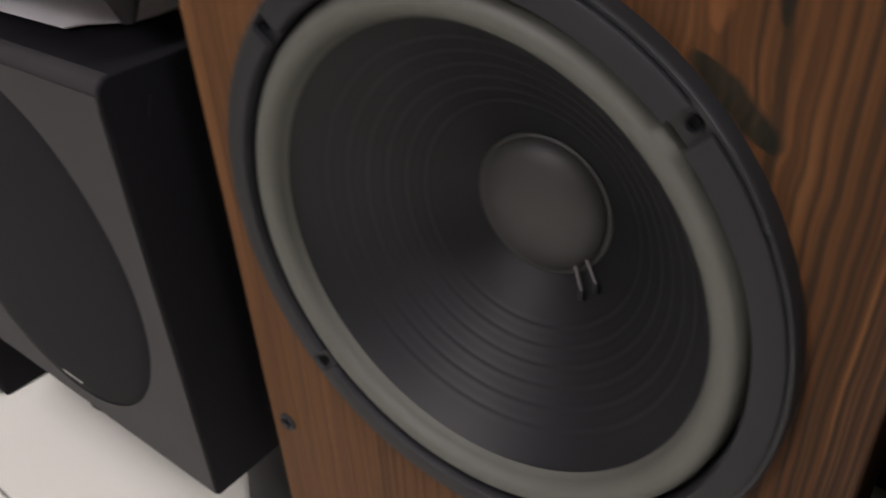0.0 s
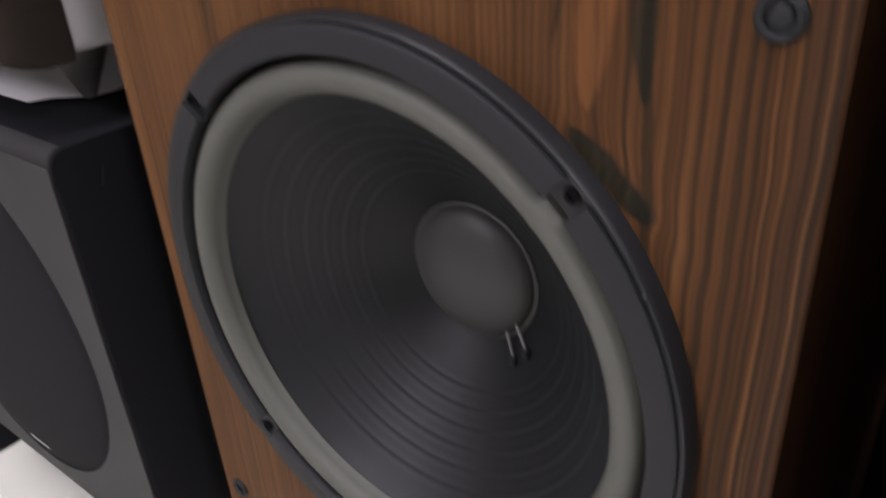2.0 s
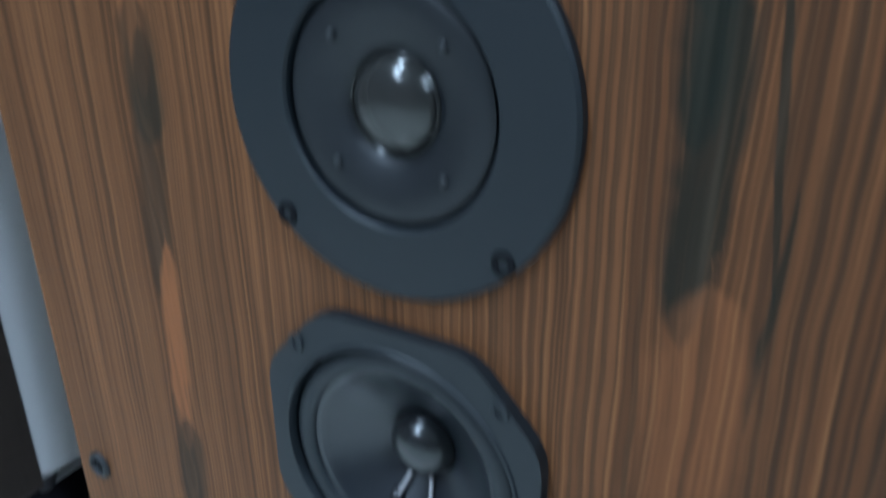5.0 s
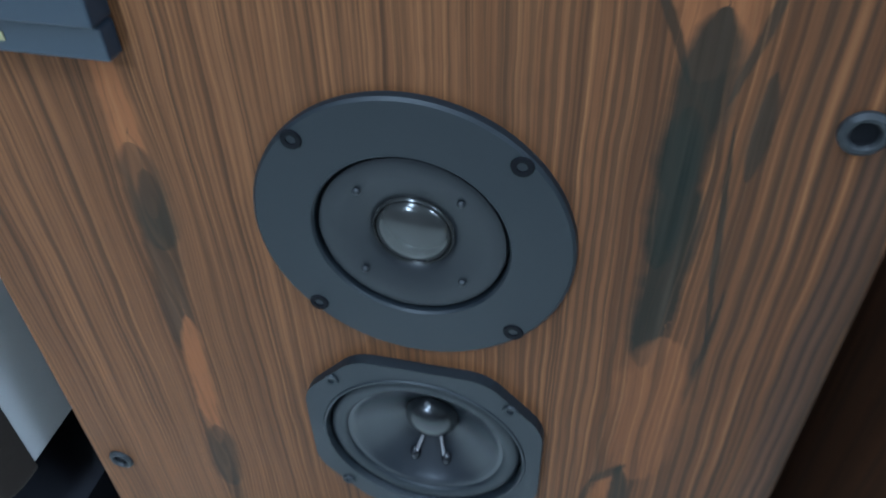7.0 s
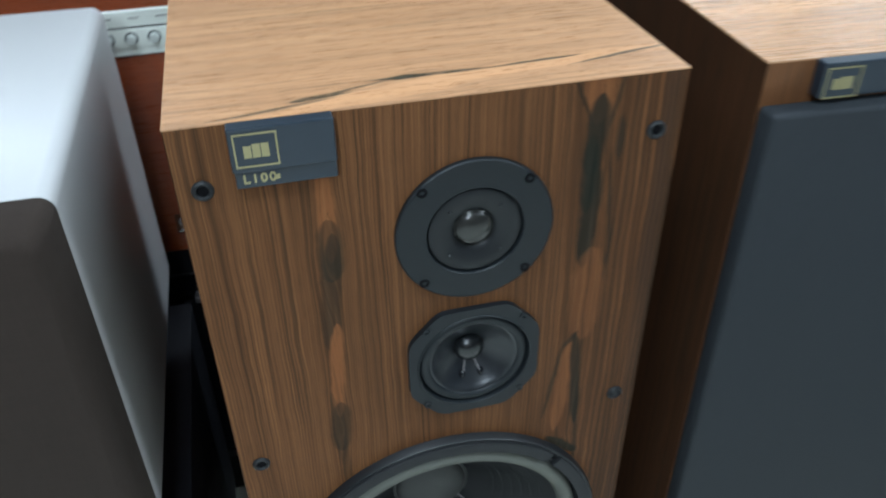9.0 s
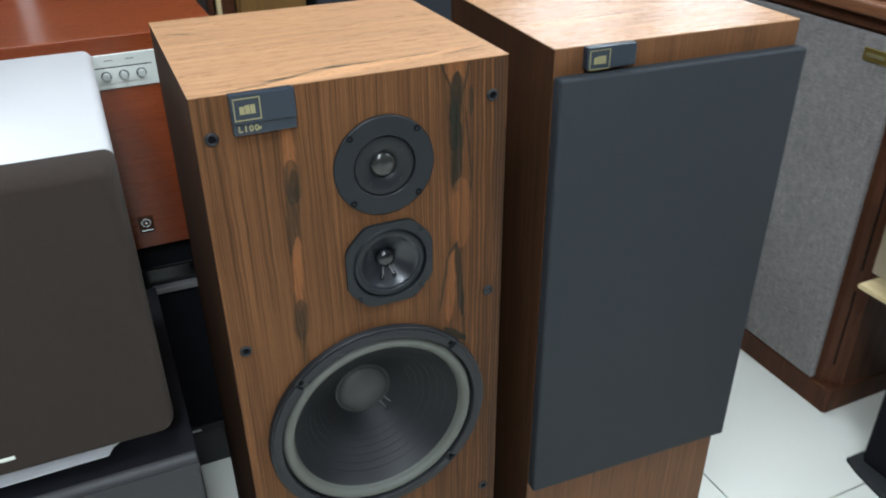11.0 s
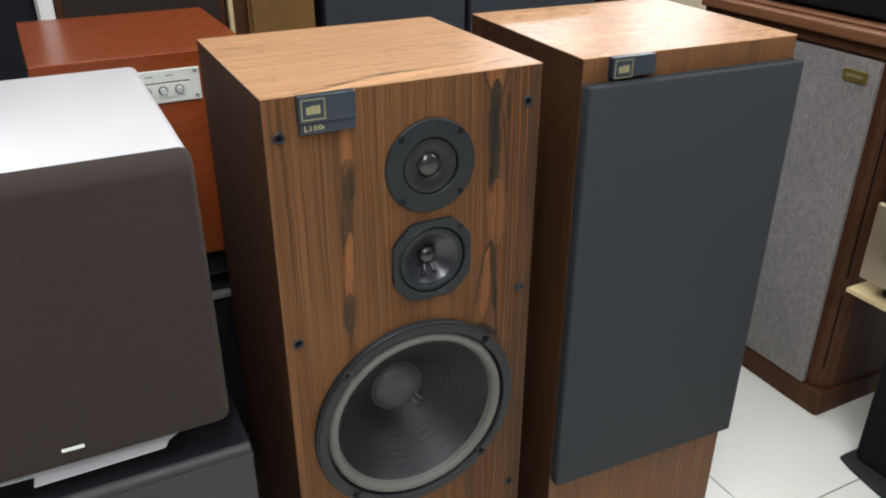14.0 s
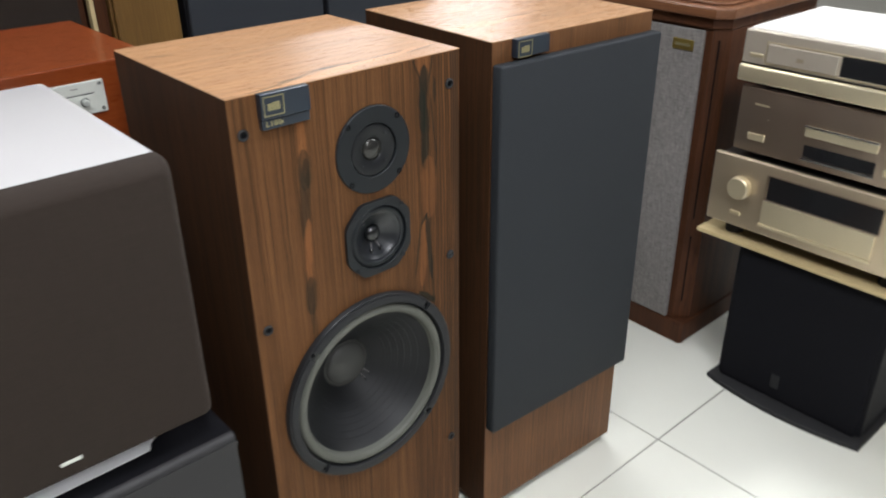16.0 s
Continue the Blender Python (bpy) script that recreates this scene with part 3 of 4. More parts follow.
def woofer(root):
    """Twelve-inch bass driver: basket ring, four gasket strips, foam roll, ribbed cone, cap and leads."""
    ring = part("woofer", lathe([(0.1392, 0.012), (0.1392, -0.0048), (0.1400, -0.0060), (0.1518, -0.0064), (0.1524, -0.0090), (0.1545, -0.0092), (0.1556, -0.0076), (0.1558, 0.012)], WX, WZ, 128, closed=True), M_BASKET, root, "black twelve-inch bass driver with grey foam surround", True)
    for k in range(4):
        a = 45 + 90 * k
        part("gasket", lathe([(0.1393, -0.0050), (0.1394, -0.0088), (0.1402, -0.0108), (0.1508, -0.0114), (0.1521, -0.0106), (0.1523, -0.0060)], WX, WZ, 144, a + 2.3, a + 87.7, closed=True), M_GASKET, ring, smooth=True)
        c, s = math.cos(radians(a)), math.sin(radians(a))
        screw(ring, WX + 0.1475 * c, -0.0070, WZ + 0.1475 * s, 0.0034, M_HOLE)
    pip = dome(0.0016, 0.0, -0.0018, 0.0, 0.0, 12, 5)
    bmesh.ops.translate(pip, verts=pip.verts, vec=(WX + 0.1536 * math.cos(radians(29)), -0.0088, WZ + 0.1536 * math.sin(radians(29))))
    part("rivet", pip, M_BASKET, ring, smooth=True)
    part("groove", lathe([(0.1394, -0.0050), (0.1393, 0.0040), (0.1340, 0.0044)], WX, WZ, 96), M_HOLE, ring)
    roll = [(0.1376, 0.0030)]
    for k in range(19):
        a = math.pi * k / 18
        roll.append((0.1292 + 0.0078 * math.cos(a), -0.0006 - 0.0090 * math.sin(a)))
    roll.append((0.1200, 0.0024))
    part("surround", lathe(roll, WX, WZ, 128), M_SURROUND, ring, "grey foam roll surround", True)
    cone = []
    for k in range(181):
        f = k / 180
        r = 0.1222 + (0.0405 - 0.1222) * f
        y = 0.0015 + 0.0715 * (f ** 0.86)
        rib = 0.0
        for rr in (0.0645, 0.0728, 0.0811, 0.0894, 0.0977, 0.1060):
            e = (r - rr) / 0.0011
            rib += math.exp(-e * e) - 0.8 * math.exp(-(e - 1.9) ** 2)
        cone.append((r, y - 0.00021 * rib))
    part("cone", lathe(cone, WX, WZ, 112), M_CONE, ring, "ribbed matt black paper cone", True)
    cap = part("dust_cap", dome(0.0388, 0.0725, 0.0585, WX, WZ), M_CAP, ring, "dark grey felt dust cap", True)
    part("rim", lathe([(0.0384, 0.0735), (0.0389, 0.0714), (0.0402, 0.0708), (0.0414, 0.0714), (0.0418, 0.0735)], WX, WZ, 64), M_CAP, cap, smooth=True)
    for dx, dz in ((0.0285, -0.0345), (0.0365, -0.0265)):
        lead = part("lead", rod((WX + dx * 0.78, 0.0690, WZ + dz * 0.78), (WX + dx + 0.0020, 0.0632, WZ + dz - 0.005), 0.0009, 8), M_SPIKE, ring, "short bright tinsel lead", True)
        part("rivet", rod((WX + dx + 0.0020, 0.0640, WZ + dz - 0.005), (WX + dx + 0.003, 0.0610, WZ + dz - 0.0085), 0.0021, 8), M_BLACK, lead, smooth=True)


def tweeter(root):
    """One-inch dome on a round plate with a shallow horn."""
    plate = part("tweeter", lathe([(0.0378, 0.006), (0.0378, -0.0030), (0.0386, -0.0040), (0.0606, -0.0040), (0.0618, -0.0030), (0.0620, 0.0), (0.0620, 0.006)], TX, TZ, 80, closed=True), M_BLACK, root, "round black plate around a silver dome", True)
    part("horn", lathe([(0.0378, 0.0048), (0.0366, 0.0046), (0.0362, -0.0016), (0.0345, -0.0024), (0.0270, -0.0012), (0.0195, 0.0006), (0.0165, 0.0022), (0.0150, 0.0040)], TX, TZ, 72), M_HORN, plate, smooth=True)
    part("dome", dome(0.0150, 0.0030, -0.0036, TX, TZ, 40), M_TITAN, plate, "pale titanium dome", True)
    part("dome_ring", lathe([(0.0149, 0.0034), (0.0151, 0.0014), (0.0156, 0.0009), (0.0161, 0.0014), (0.0166, 0.0030)], TX, TZ, 48), M_TITAN, plate, smooth=True)
    for k in range(4):
        a = radians(45 + 90 * k)
        screw(plate, TX + 0.0575 * math.cos(a), -0.0040, TZ + 0.0575 * math.sin(a), 0.0042, M_HOLE)
        part("stud", dome(0.0016, -0.0020, -0.0034, TX + 0.0275 * math.cos(a), TZ + 0.0275 * math.sin(a), 12, 4), M_PLUG, plate, smooth=True)


def midrange(root):
    """Five-inch cone on an eight-sided plate."""
    w, h, cw, ch = 0.0565, 0.0570, 0.0300, 0.0285
    rough = [(-w, -ch), (-cw, -h), (cw, -h), (w, -ch), (w, ch), (cw, h), (-cw, h), (-w, ch)]
    eight = []
    for i, c in enumerate(rough):
        before, after = Vector(rough[i - 1]), Vector(rough[(i + 1) % 8])
        c = Vector(c)
        a, b = c + (before - c).normalized() * 0.009, c + (after - c).normalized() * 0.009
        eight += [((1 - f) ** 2 * a + 2 * f * (1 - f) * c + f * f * b)[:] for f in (0, 0.25, 0.5, 0.75, 1)]
    bm = bmesh.new()
    steps, loops = 64, []
    edges = []
    inner = [(0.0490 * math.cos(2 * math.pi * i / steps), 0.0490 * math.sin(2 * math.pi * i / steps)) for i in range(steps)]
    for pts in (eight, inner):
        vs = [bm.verts.new((MX + a, -0.0055, MZ + b)) for a, b in pts]
        edges += [bm.edges.new((vs[i - 1], vs[i])) for i in range(len(vs))]
    bmesh.ops.triangle_fill(bm, use_beauty=True, use_dissolve=False, edges=edges)
    made = bmesh.ops.extrude_face_region(bm, geom=bm.faces[:])
    for v in made["geom"]:
        if isinstance(v, bmesh.types.BMVert):
            v.co.y = 0.004
    plate = part("midrange", bm, M_BLACK, root, "eight-sided black midrange driver with glossy cone")
    part("trim_ring", lathe([(0.0478, 0.003), (0.0479, -0.0052), (0.0484, -0.0062), (0.0494, -0.0062), (0.0500, -0.0054)], MX, MZ, 72), M_BLACK, plate, smooth=True)
    roll = [(0.0478, 0.002), (0.0468, 0.000)]
    for k in range(9):
        a = math.pi * k / 8
        roll.append((0.0425 + 0.0040 * math.cos(a), -0.0020 - 0.0022 * math.sin(a)))
    part("surround", lathe(roll, MX, MZ, 72), M_BLACK, plate, smooth=True)
    cone = [(0.0388, -0.0018), (0.0370, -0.0012)]
    for k in range(13):
        f = k / 12
        cone.append((0.0366 + (0.0138 - 0.0366) * f, -0.0010 + 0.0155 * f ** 0.85))
    part("cone", lathe(cone, MX, MZ, 72), M_POLY, plate, "shiny black plastic cone", True)
    part("dust_cap", dome(0.0134, 0.0142, 0.0045, MX, MZ, 40), M_CAPGLOSS, plate, smooth=True)
    for dx in (-0.0050, 0.0056):
        a, b = (MX + dx * 0.8, 0.0125, MZ - 0.0135), (MX + dx * 1.35, 0.0062, MZ - 0.0215)
        lead = part("lead", rod(a, b, 0.0009, 8), M_SPIKE, plate, "thin bright lead with black glue drop", True)
        drop = dome(0.0029, 0.0078, 0.0032, 0.0, 0.0, 16, 6)
        for v in drop.verts:
            v.co.z *= 1.6
            v.co += Vector((MX + dx * 1.55, 0.0, MZ - 0.0243))
        part("glue_drop", drop, M_GLOSS, lead, smooth=True)
    for sx in (-1, 1):
        for sz in (-1, 1):
            screw(plate, MX + 0.0412 * sx, -0.0058, MZ + 0.0412 * sz, 0.0036)


def badge(root, flap=True):
    """Blue-black name plate with a gold square; the lower flap carries the model number."""
    z0 = 0.9025 if flap else 0.9065
    plate = part("badge", slab(-0.1435, -0.0755, -0.012, 0.0, z0, 0.9340, 0.0012), M_BADGE, root, "blue-black name plate with a pale gold square")
    if flap:
        low = part("badge_flap", slab(-0.1425, -0.0757, -0.0085, 0.0, 0.8890, 0.9018, 0.001), M_BADGE, plate)
        lettering("L100", 0.0092, pose(-0.1270, -0.0087, 0.8957, 90), M_GOLD, low)
        part("writing_bar", slab(-0.1172, -0.1138, -0.0090, -0.0084, 0.8938, 0.8972), M_GOLD, low)
    a0, a1, b0, b1, w = -0.1405, -0.1125, 0.9065, 0.9305, 0.0011
    bm = bmesh.new()
    for box in ((a0, a1, b0, b0 + w), (a0, a1, b1 - w, b1), (a0, a0 + w, b0 + w, b1 - w), (a1 - w, a1, b0 + w, b1 - w)):
        slab(box[0], box[1], -0.0126, -0.0119, box[2], box[3], bm=bm)
    part("gold_frame", bm, M_GOLD, plate)
    for k in range(3):
        x = -0.1345 + 0.0056 * k
        part("logo_bar", slab(x, x + 0.0050, -0.0125, -0.0119, 0.9132, 0.9228 - 0.0012 * (k == 0)), M_GOLD, plate)


def cabinet(root, holes, front, top):
    """Veneered box: hollow carcass, front board, top board, plinth."""
    w, d, t, h, low = 0.1825, 0.329, 0.018, 0.934, 0.022
    part("side_panel", slab(-w, -w + t, 0.0195, d, low, h - 0.0014), M_SIDE, root, "rosewood veneered side, shade put into its colour")
    part("side_panel", slab(w - t, w, 0.0195, d, low, h - 0.0014), M_SIDE, root, "rosewood veneered side, shade put into its colour")
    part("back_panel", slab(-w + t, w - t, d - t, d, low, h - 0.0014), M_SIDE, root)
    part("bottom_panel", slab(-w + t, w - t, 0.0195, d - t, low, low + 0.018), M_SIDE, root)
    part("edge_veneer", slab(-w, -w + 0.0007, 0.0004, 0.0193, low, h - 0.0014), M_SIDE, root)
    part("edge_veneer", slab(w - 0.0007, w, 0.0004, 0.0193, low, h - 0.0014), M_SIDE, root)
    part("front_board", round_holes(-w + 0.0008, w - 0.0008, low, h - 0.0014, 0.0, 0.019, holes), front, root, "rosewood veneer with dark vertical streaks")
    part("top_board", slab(-w, w, 0.0, d, h - 0.0012, h), top, root, "rosewood veneer top, overhead light put into its colour")
    part("plinth", slab(-w + 0.022, w - 0.022, 0.022, d - 0.022, 0.0, low - 0.0002), M_RUBBER, root)


def grommet(root, x, z, plugged=False):
    """A round plastic socket for a grille peg."""
    g = part("grommet", lathe([(0.0040, 0.0016), (0.0043, -0.0014), (0.0049, -0.0022), (0.0060, -0.0024), (0.0074, -0.0012), (0.0076, 0.0005)], x, z, 28), M_PLUG, root, smooth=True)
    if plugged:
        part("peg", dome(0.0042, -0.0006, -0.0021, x, z, 20, 4), M_PLUG, g, smooth=True)
    else:
        # flush black disc stands for the shade down the socket
        part("peg_hole", lathe([(0.0, -0.0002), (0.0036, -0.0002), (0.0041, -0.0008)], x, z, 16), M_HOLE, g)


speaker = thing("floor_loudspeaker", pose(0, 0, 0), "rosewood veneered three-way floor loudspeaker, grille taken off", "loudspeaker", "pair of floor loudspeakers")
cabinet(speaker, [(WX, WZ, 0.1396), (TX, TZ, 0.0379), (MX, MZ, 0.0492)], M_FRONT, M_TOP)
woofer(speaker)
tweeter(speaker)
midrange(speaker)
badge(speaker)
for gz in (0.887, 0.6125, 0.2455):
    for gx in (-0.1650, 0.1625):
        grommet(speaker, gx, gz, gx > 0 and gz == 0.6125)

second = thing("floor_loudspeaker", pose(0.4215, -0.0170, 0, 0, 0, -2.8), "rosewood veneered floor loudspeaker with dark slate cloth grille", "loudspeaker", "pair of floor loudspeakers")
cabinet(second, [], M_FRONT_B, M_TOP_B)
badge(second, False)
part("grille", slab(-0.1835, 0.1835, -0.0235, -0.0015, 0.2255, 0.9018, 0.0042, 3), M_GRILLE, second, "dark slate grey cloth grille", True)

# ---- black subwoofer and white loudspeaker on it ----
sub = thing("subwoofer", pose(-0.441, -0.028, 0), "black box subwoofer with round cloth grille, on round feet", "subwoofer")
edge = [(0.0120 - 0.0100 * math.sin(radians(15 * k)), 0.4870 + 0.0100 * math.cos(radians(15 * k))) for k in range(7)]
part("box", outline(edge + [(0.0020, 0.135), (0.42, 0.135), (0.42, 0.497)], -0.197, 0.197, 0.0020, "x"), M_E, sub, smooth=True)
lip = [(0.0120 - 0.0106 * math.sin(radians(15 * k)), 0.4870 + 0.0106 * math.cos(radians(15 * k))) for k in range(7)]
part("lip", outline(lip + [(0.0120, 0.4872)], -0.1950, 0.1950, 0.0, "x"), M_EFRONT, sub, smooth=True)
part("baffle", round_holes(-0.1950, 0.1950, 0.137, 0.4870, 0.0, 0.0018, [(0.003, 0.316, 0.163)]), M_EFRONT, sub, "dark grey painted front")
grl = part("round_grille", dome(0.1615, 0.0017, -0.008, 0.003, 0.316, 72, 8), M_ECLOTH, sub, "round black cloth grille", True)
part("logo_bar", slab(-0.016, 0.016, -0.0022, -0.0004, 0.1665, 0.1700, 0.0004), M_PLATE, grl)
for fx in (-0.14, 0.155):
    for fy in (0.10, 0.34):
        bm = bmesh.new()
        bmesh.ops.create_cone(bm, cap_ends=True, segments=32, radius1=0.045, radius2=0.030, depth=0.1345, matrix=pose(fx, fy, 0.0673))
        part("foot", bm, M_RUBBER, sub, smooth=True)

part("scuff", slab(0.1952, 0.1972, -0.0006, 0.0020, 0.4790, 0.4870, 0.0005), M_EFRONT, sub, "pale scuff on the corner")
part("scratch", rod((0.1970, 0.030, 0.4640), (0.1970, 0.034, 0.4770), 0.0004, 6), M_EFRONT, sub)

white = thing("white_loudspeaker", pose(-0.4420, -0.008, 0.497), "white loudspeaker with brown cloth grille standing on spikes", "loudspeaker")
part("body", outline(rounded(-0.181, 0.181, 0.0450, 0.391, 0.012), 0.0262, 0.412, 0.003), M_WHITE, white, smooth=True)
gr = part("grille", pillow(-0.1815, 0.1815, 0.0400, 0.3915, 0.011, -0.0165, 0.0259, 0.036, 0.015), M_BROWN, white, "brown cloth grille with rounded edges", True)
part("logo_bar", slab(-0.012, 0.012, -0.0176, -0.0163, 0.0690, 0.0735, 0.0004), M_PLATE, white)
for fx in (-0.132, 0.132):
    for fy in (0.052, 0.34):
        spike = part("spike", lathe([(0.0, 0.0), (0.0045, 0.0), (0.0200, 0.0345), (0.0210, 0.0365), (0.0210, 0.0409), (0.0, 0.0409)], steps=28), M_SPIKE, white, "grey metal cone spike", True)
        spike.matrix_basis = pose(fx, fy, 0.0040, 90)
        tip = part("tip", lathe([(0.0, -0.0038), (0.0012, -0.0034), (0.0046, 0.0050), (0.0, 0.0050)], steps=20), M_STEEL, spike, smooth=True)

for lift, sheet in (
    (0.4975, [(-0.19, 0.024), (0.06, 0.020), (0.110, 0.036), (0.122, 0.050), (0.123, 0.10), (0.124, 0.21), (-0.16, 0.22)]),
    (0.4995, [(-0.058, 0.0), (0.0, 0.001), (0.094, 0.003), (0.100, 0.016), (0.118, 0.030), (0.126, 0.037), (0.120, 0.20), (-0.05, 0.21)]),
):
    ob = part("paper_sheet", outline(sheet, 0.0, 0.0014, 0.0004, "z"), M_PAPER)
    ob.matrix_basis = pose(-0.437, 0.012, lift)
    tagged(ob, "white paper sheet lying on the black subwoofer", "paper", "papers under the white loudspeaker")

box = thing("black_cabinet", pose(-0.688, -0.038, 0), "plain black loudspeaker cabinet standing on the floor", "loudspeaker")
part("body", slab(-0.36, 0.0, 0.014, 0.34, 0.0, 0.42, 0.004), M_E, box)
part("grille", slab(-0.352, -0.008, 0.0, 0.0135, 0.01, 0.41, 0.004), M_FCLOTH, box)

# ---- red loudspeaker on a black one ----
red = thing("red_loudspeaker", pose(-0.240, 0.461, 0.5345, 0, 0, 1.0), "glossy red-brown loudspeaker with silver control plate", "loudspeaker")
part("body", slab(-0.165, 0.165, 0.0, 0.36, 0.0, 0.355, 0.0015, 1), M_RED, red)
plate = part("control_plate", slab(-0.125, 0.077, -0.004, 0.0, 0.2775, 0.3295, 0.0012), M_PLATE, red, "silver control plate with round knobs")
part("recess", slab(-0.105, 0.058, -0.0052, -0.0036, 0.286, 0.309, 0.0006), M_PLATE, plate)
part("groove", slab(-0.107, 0.060, -0.0048, -0.0038, 0.3093, 0.3108), M_HOLE, plate)
for k in range(5):
    bm = lathe([(0.0, -0.013), (0.0046, -0.0128), (0.0054, -0.0118), (0.0058, -0.005)], 0.043 - 0.0250 * k, 0.2975, 24)
    knob = part("knob", bm, M_KNOB, plate, smooth=True)
    part("skirt", lathe([(0.0058, -0.0056), (0.0072, -0.0056), (0.0074, -0.0050)], 0.043 - 0.0250 * k, 0.2975, 24), M_PLUG, knob)
for k in range(4):
    part("writing_bar", slab(0.024 - 0.030 * k, 0.036 - 0.030 * k, -0.0046, -0.0038, 0.3200, 0.3213), M_SPIKE, plate)
for sx in (-0.118, 0.070):
    for sz in (0.2835, 0.3235):
        screw(plate, sx, -0.0042, sz, 0.0028, M_GASKET)
emblem = part("emblem", slab(-0.008, 0.016, -0.003, 0.0, 0.030, 0.058, 0.001), M_WALNUT, red, "small silver round emblem")
part("emblem_ring", lathe([(0.0055, -0.0034), (0.0058, -0.0042), (0.0078, -0.0042), (0.0082, -0.0034)], 0.004, 0.0475, 24), M_STEEL, emblem)
part("emblem_hub", lathe([(0.0, -0.0042), (0.0026, -0.0042), (0.0030, -0.0030)], 0.004, 0.0475, 12), M_STEEL, emblem)
part("emblem_bar", slab(-0.005, 0.013, -0.0040, -0.0030, 0.0325, 0.0355), M_STEEL, emblem)

low = thing("black_loudspeaker", pose(-0.245, 0.478, 0), "glossy black loudspeaker under the red one", "loudspeaker")
part("body", slab(-0.19, 0.19, 0.012, 0.33, 0.0, 0.48, 0.004), M_GLOSS, low)
part("lid", slab(-0.195, 0.195, -0.005, 0.335, 0.4805, 0.534, 0.006), M_E, low)
part("lid_edge", slab(-0.195, 0.195, -0.0075, -0.0046, 0.487, 0.4885), M_PLUG, low)
part("rail", slab(-0.004, 0.19, -0.004, 0.0118, 0.4312, 0.4425, 0.002), M_SPIKE, low)
part("grille", slab(-0.022, 0.178, 0.0, 0.0117, 0.115, 0.4308, 0.003), M_FCLOTH, low)
strip = part("label_strip", slab(-0.022, 0.178, -0.002, 0.0117, 0.098, 0.1135, 0.001), M_GASKET, low)
part("writing_bar", slab(0.005, 0.028, -0.0026, -0.0018, 0.1035, 0.1085), M_PLATE, strip)

# ---- loudspeakers in the row behind ----
for name, x0, x1, y, h, cloth_m, body_m, label in (
    ("tall_loudspeaker", 0.215, 0.585, 0.95, 1.15, M_DARKGREY, M_E, "tall dark loudspeaker with slate grille, behind the front row"),
    ("tall_loudspeaker", 0.592, 0.98, 0.95, 1.15, M_DARKGREY, M_E, "tall dark loudspeaker with slate grille, behind the front row"),
    ("tall_loudspeaker", 1.67, 2.06, 0.95, 1.16, M_BROWN, M_WALNUT, "tall walnut loudspeaker with brown grille, behind the audio units"),
    ("oak_cabinet", 0.044, 0.195, 0.94, 1.2, M_YELLOW, M_YELLOW, "narrow yellow oak cabinet between dark loudspeakers"),
    ("brown_loudspeaker", -0.339, 0.002, 0.97, 1.12, M_BROWN, M_WALNUT, "loudspeaker with dark brown grille, behind the red one"),
    ("blue_loudspeaker", -0.80, -0.372, 0.97, 1.12, M_NAVY, M_E, "dark blue-grey loudspeaker behind the red one"),
):
    root = thing(name, pose((x0 + x1) / 2, y, 0), label, "loudspeaker" if "loud" in name else "cabinet", "row of loudspeakers behind")
    w = (x1 - x0) / 2
    part("body", slab(-w, w, 0.015, 0.36, 0.0, h, 0.003), body_m, root)
    rim = 0.016 if body_m == M_WALNUT else 0.004
    part("front", slab(-w + rim, w - rim, 0.0, 0.0145, 0.02, h - 0.02, 0.004), cloth_m, root)
woven = thing("woven_loudspeaker", pose(1.0, 0.95, 0), "walnut loudspeaker with pale woven cloth panels, behind the tweed one", "loudspeaker", "row of loudspeakers behind")
part("body", slab(0.0, 0.66, 0.02, 0.36, 0.0, 1.02, 0.004), M_WALNUT, woven)
part("frame_board", slab(0.0, 0.212, 0.0, 0.0197, 0.0, 1.02, 0.003), M_WALNUT, woven)
part("post", slab(0.398, 0.427, -0.006, 0.0197, 0.0, 1.02, 0.003), M_WALNUT, woven)
part("cloth_panel", slab(0.2125, 0.3975, 0.004, 0.0196, 0.03, 0.99, 0.003), M_WOVEN, woven, "pale beige woven cloth")
part("cloth_panel", slab(0.4275, 0.640, 0.004, 0.0196, 0.03, 0.99, 0.003), M_WOVEN, woven, "pale beige woven cloth")
# box added only to keep the gap between the pair dark
behind = thing("gap_blocker", pose(0.32, 0.41, 0), "plain dark box added behind the pair to darken the gap", "loudspeaker")
part("body", slab(-0.24, 0.24, 0.012, 0.31, 0.0, 0.72, 0.004), M_E, behind)
part("grille", slab(-0.232, 0.232, 0.0, 0.0117, 0.012, 0.708, 0.004), M_FCLOTH, behind)
post = thing("wooden_strip", pose(0.0075, 0.955, 0), "thin pale wooden strip standing between loudspeakers", "strip")
part("board", slab(-0.0045, 0.0045, 0, 0.02, 0, 1.2, 0.001), M_PLY, post)
dark = thing("dark_board", pose(0.028, 0.965, 0), "dark brown board standing beside the oak cabinet", "board")
part("board", slab(-0.0135, 0.0135, 0, 0.30, 0, 1.15, 0.002), M_WALNUT, dark)
post = thing("wooden_strip", pose(-0.3535, 0.955, 0), "pale grey board standing between loudspeakers", "strip")
part("board", slab(-0.0135, 0.0135, 0, 0.02, 0, 1.2, 0.001), M_PALE, post)

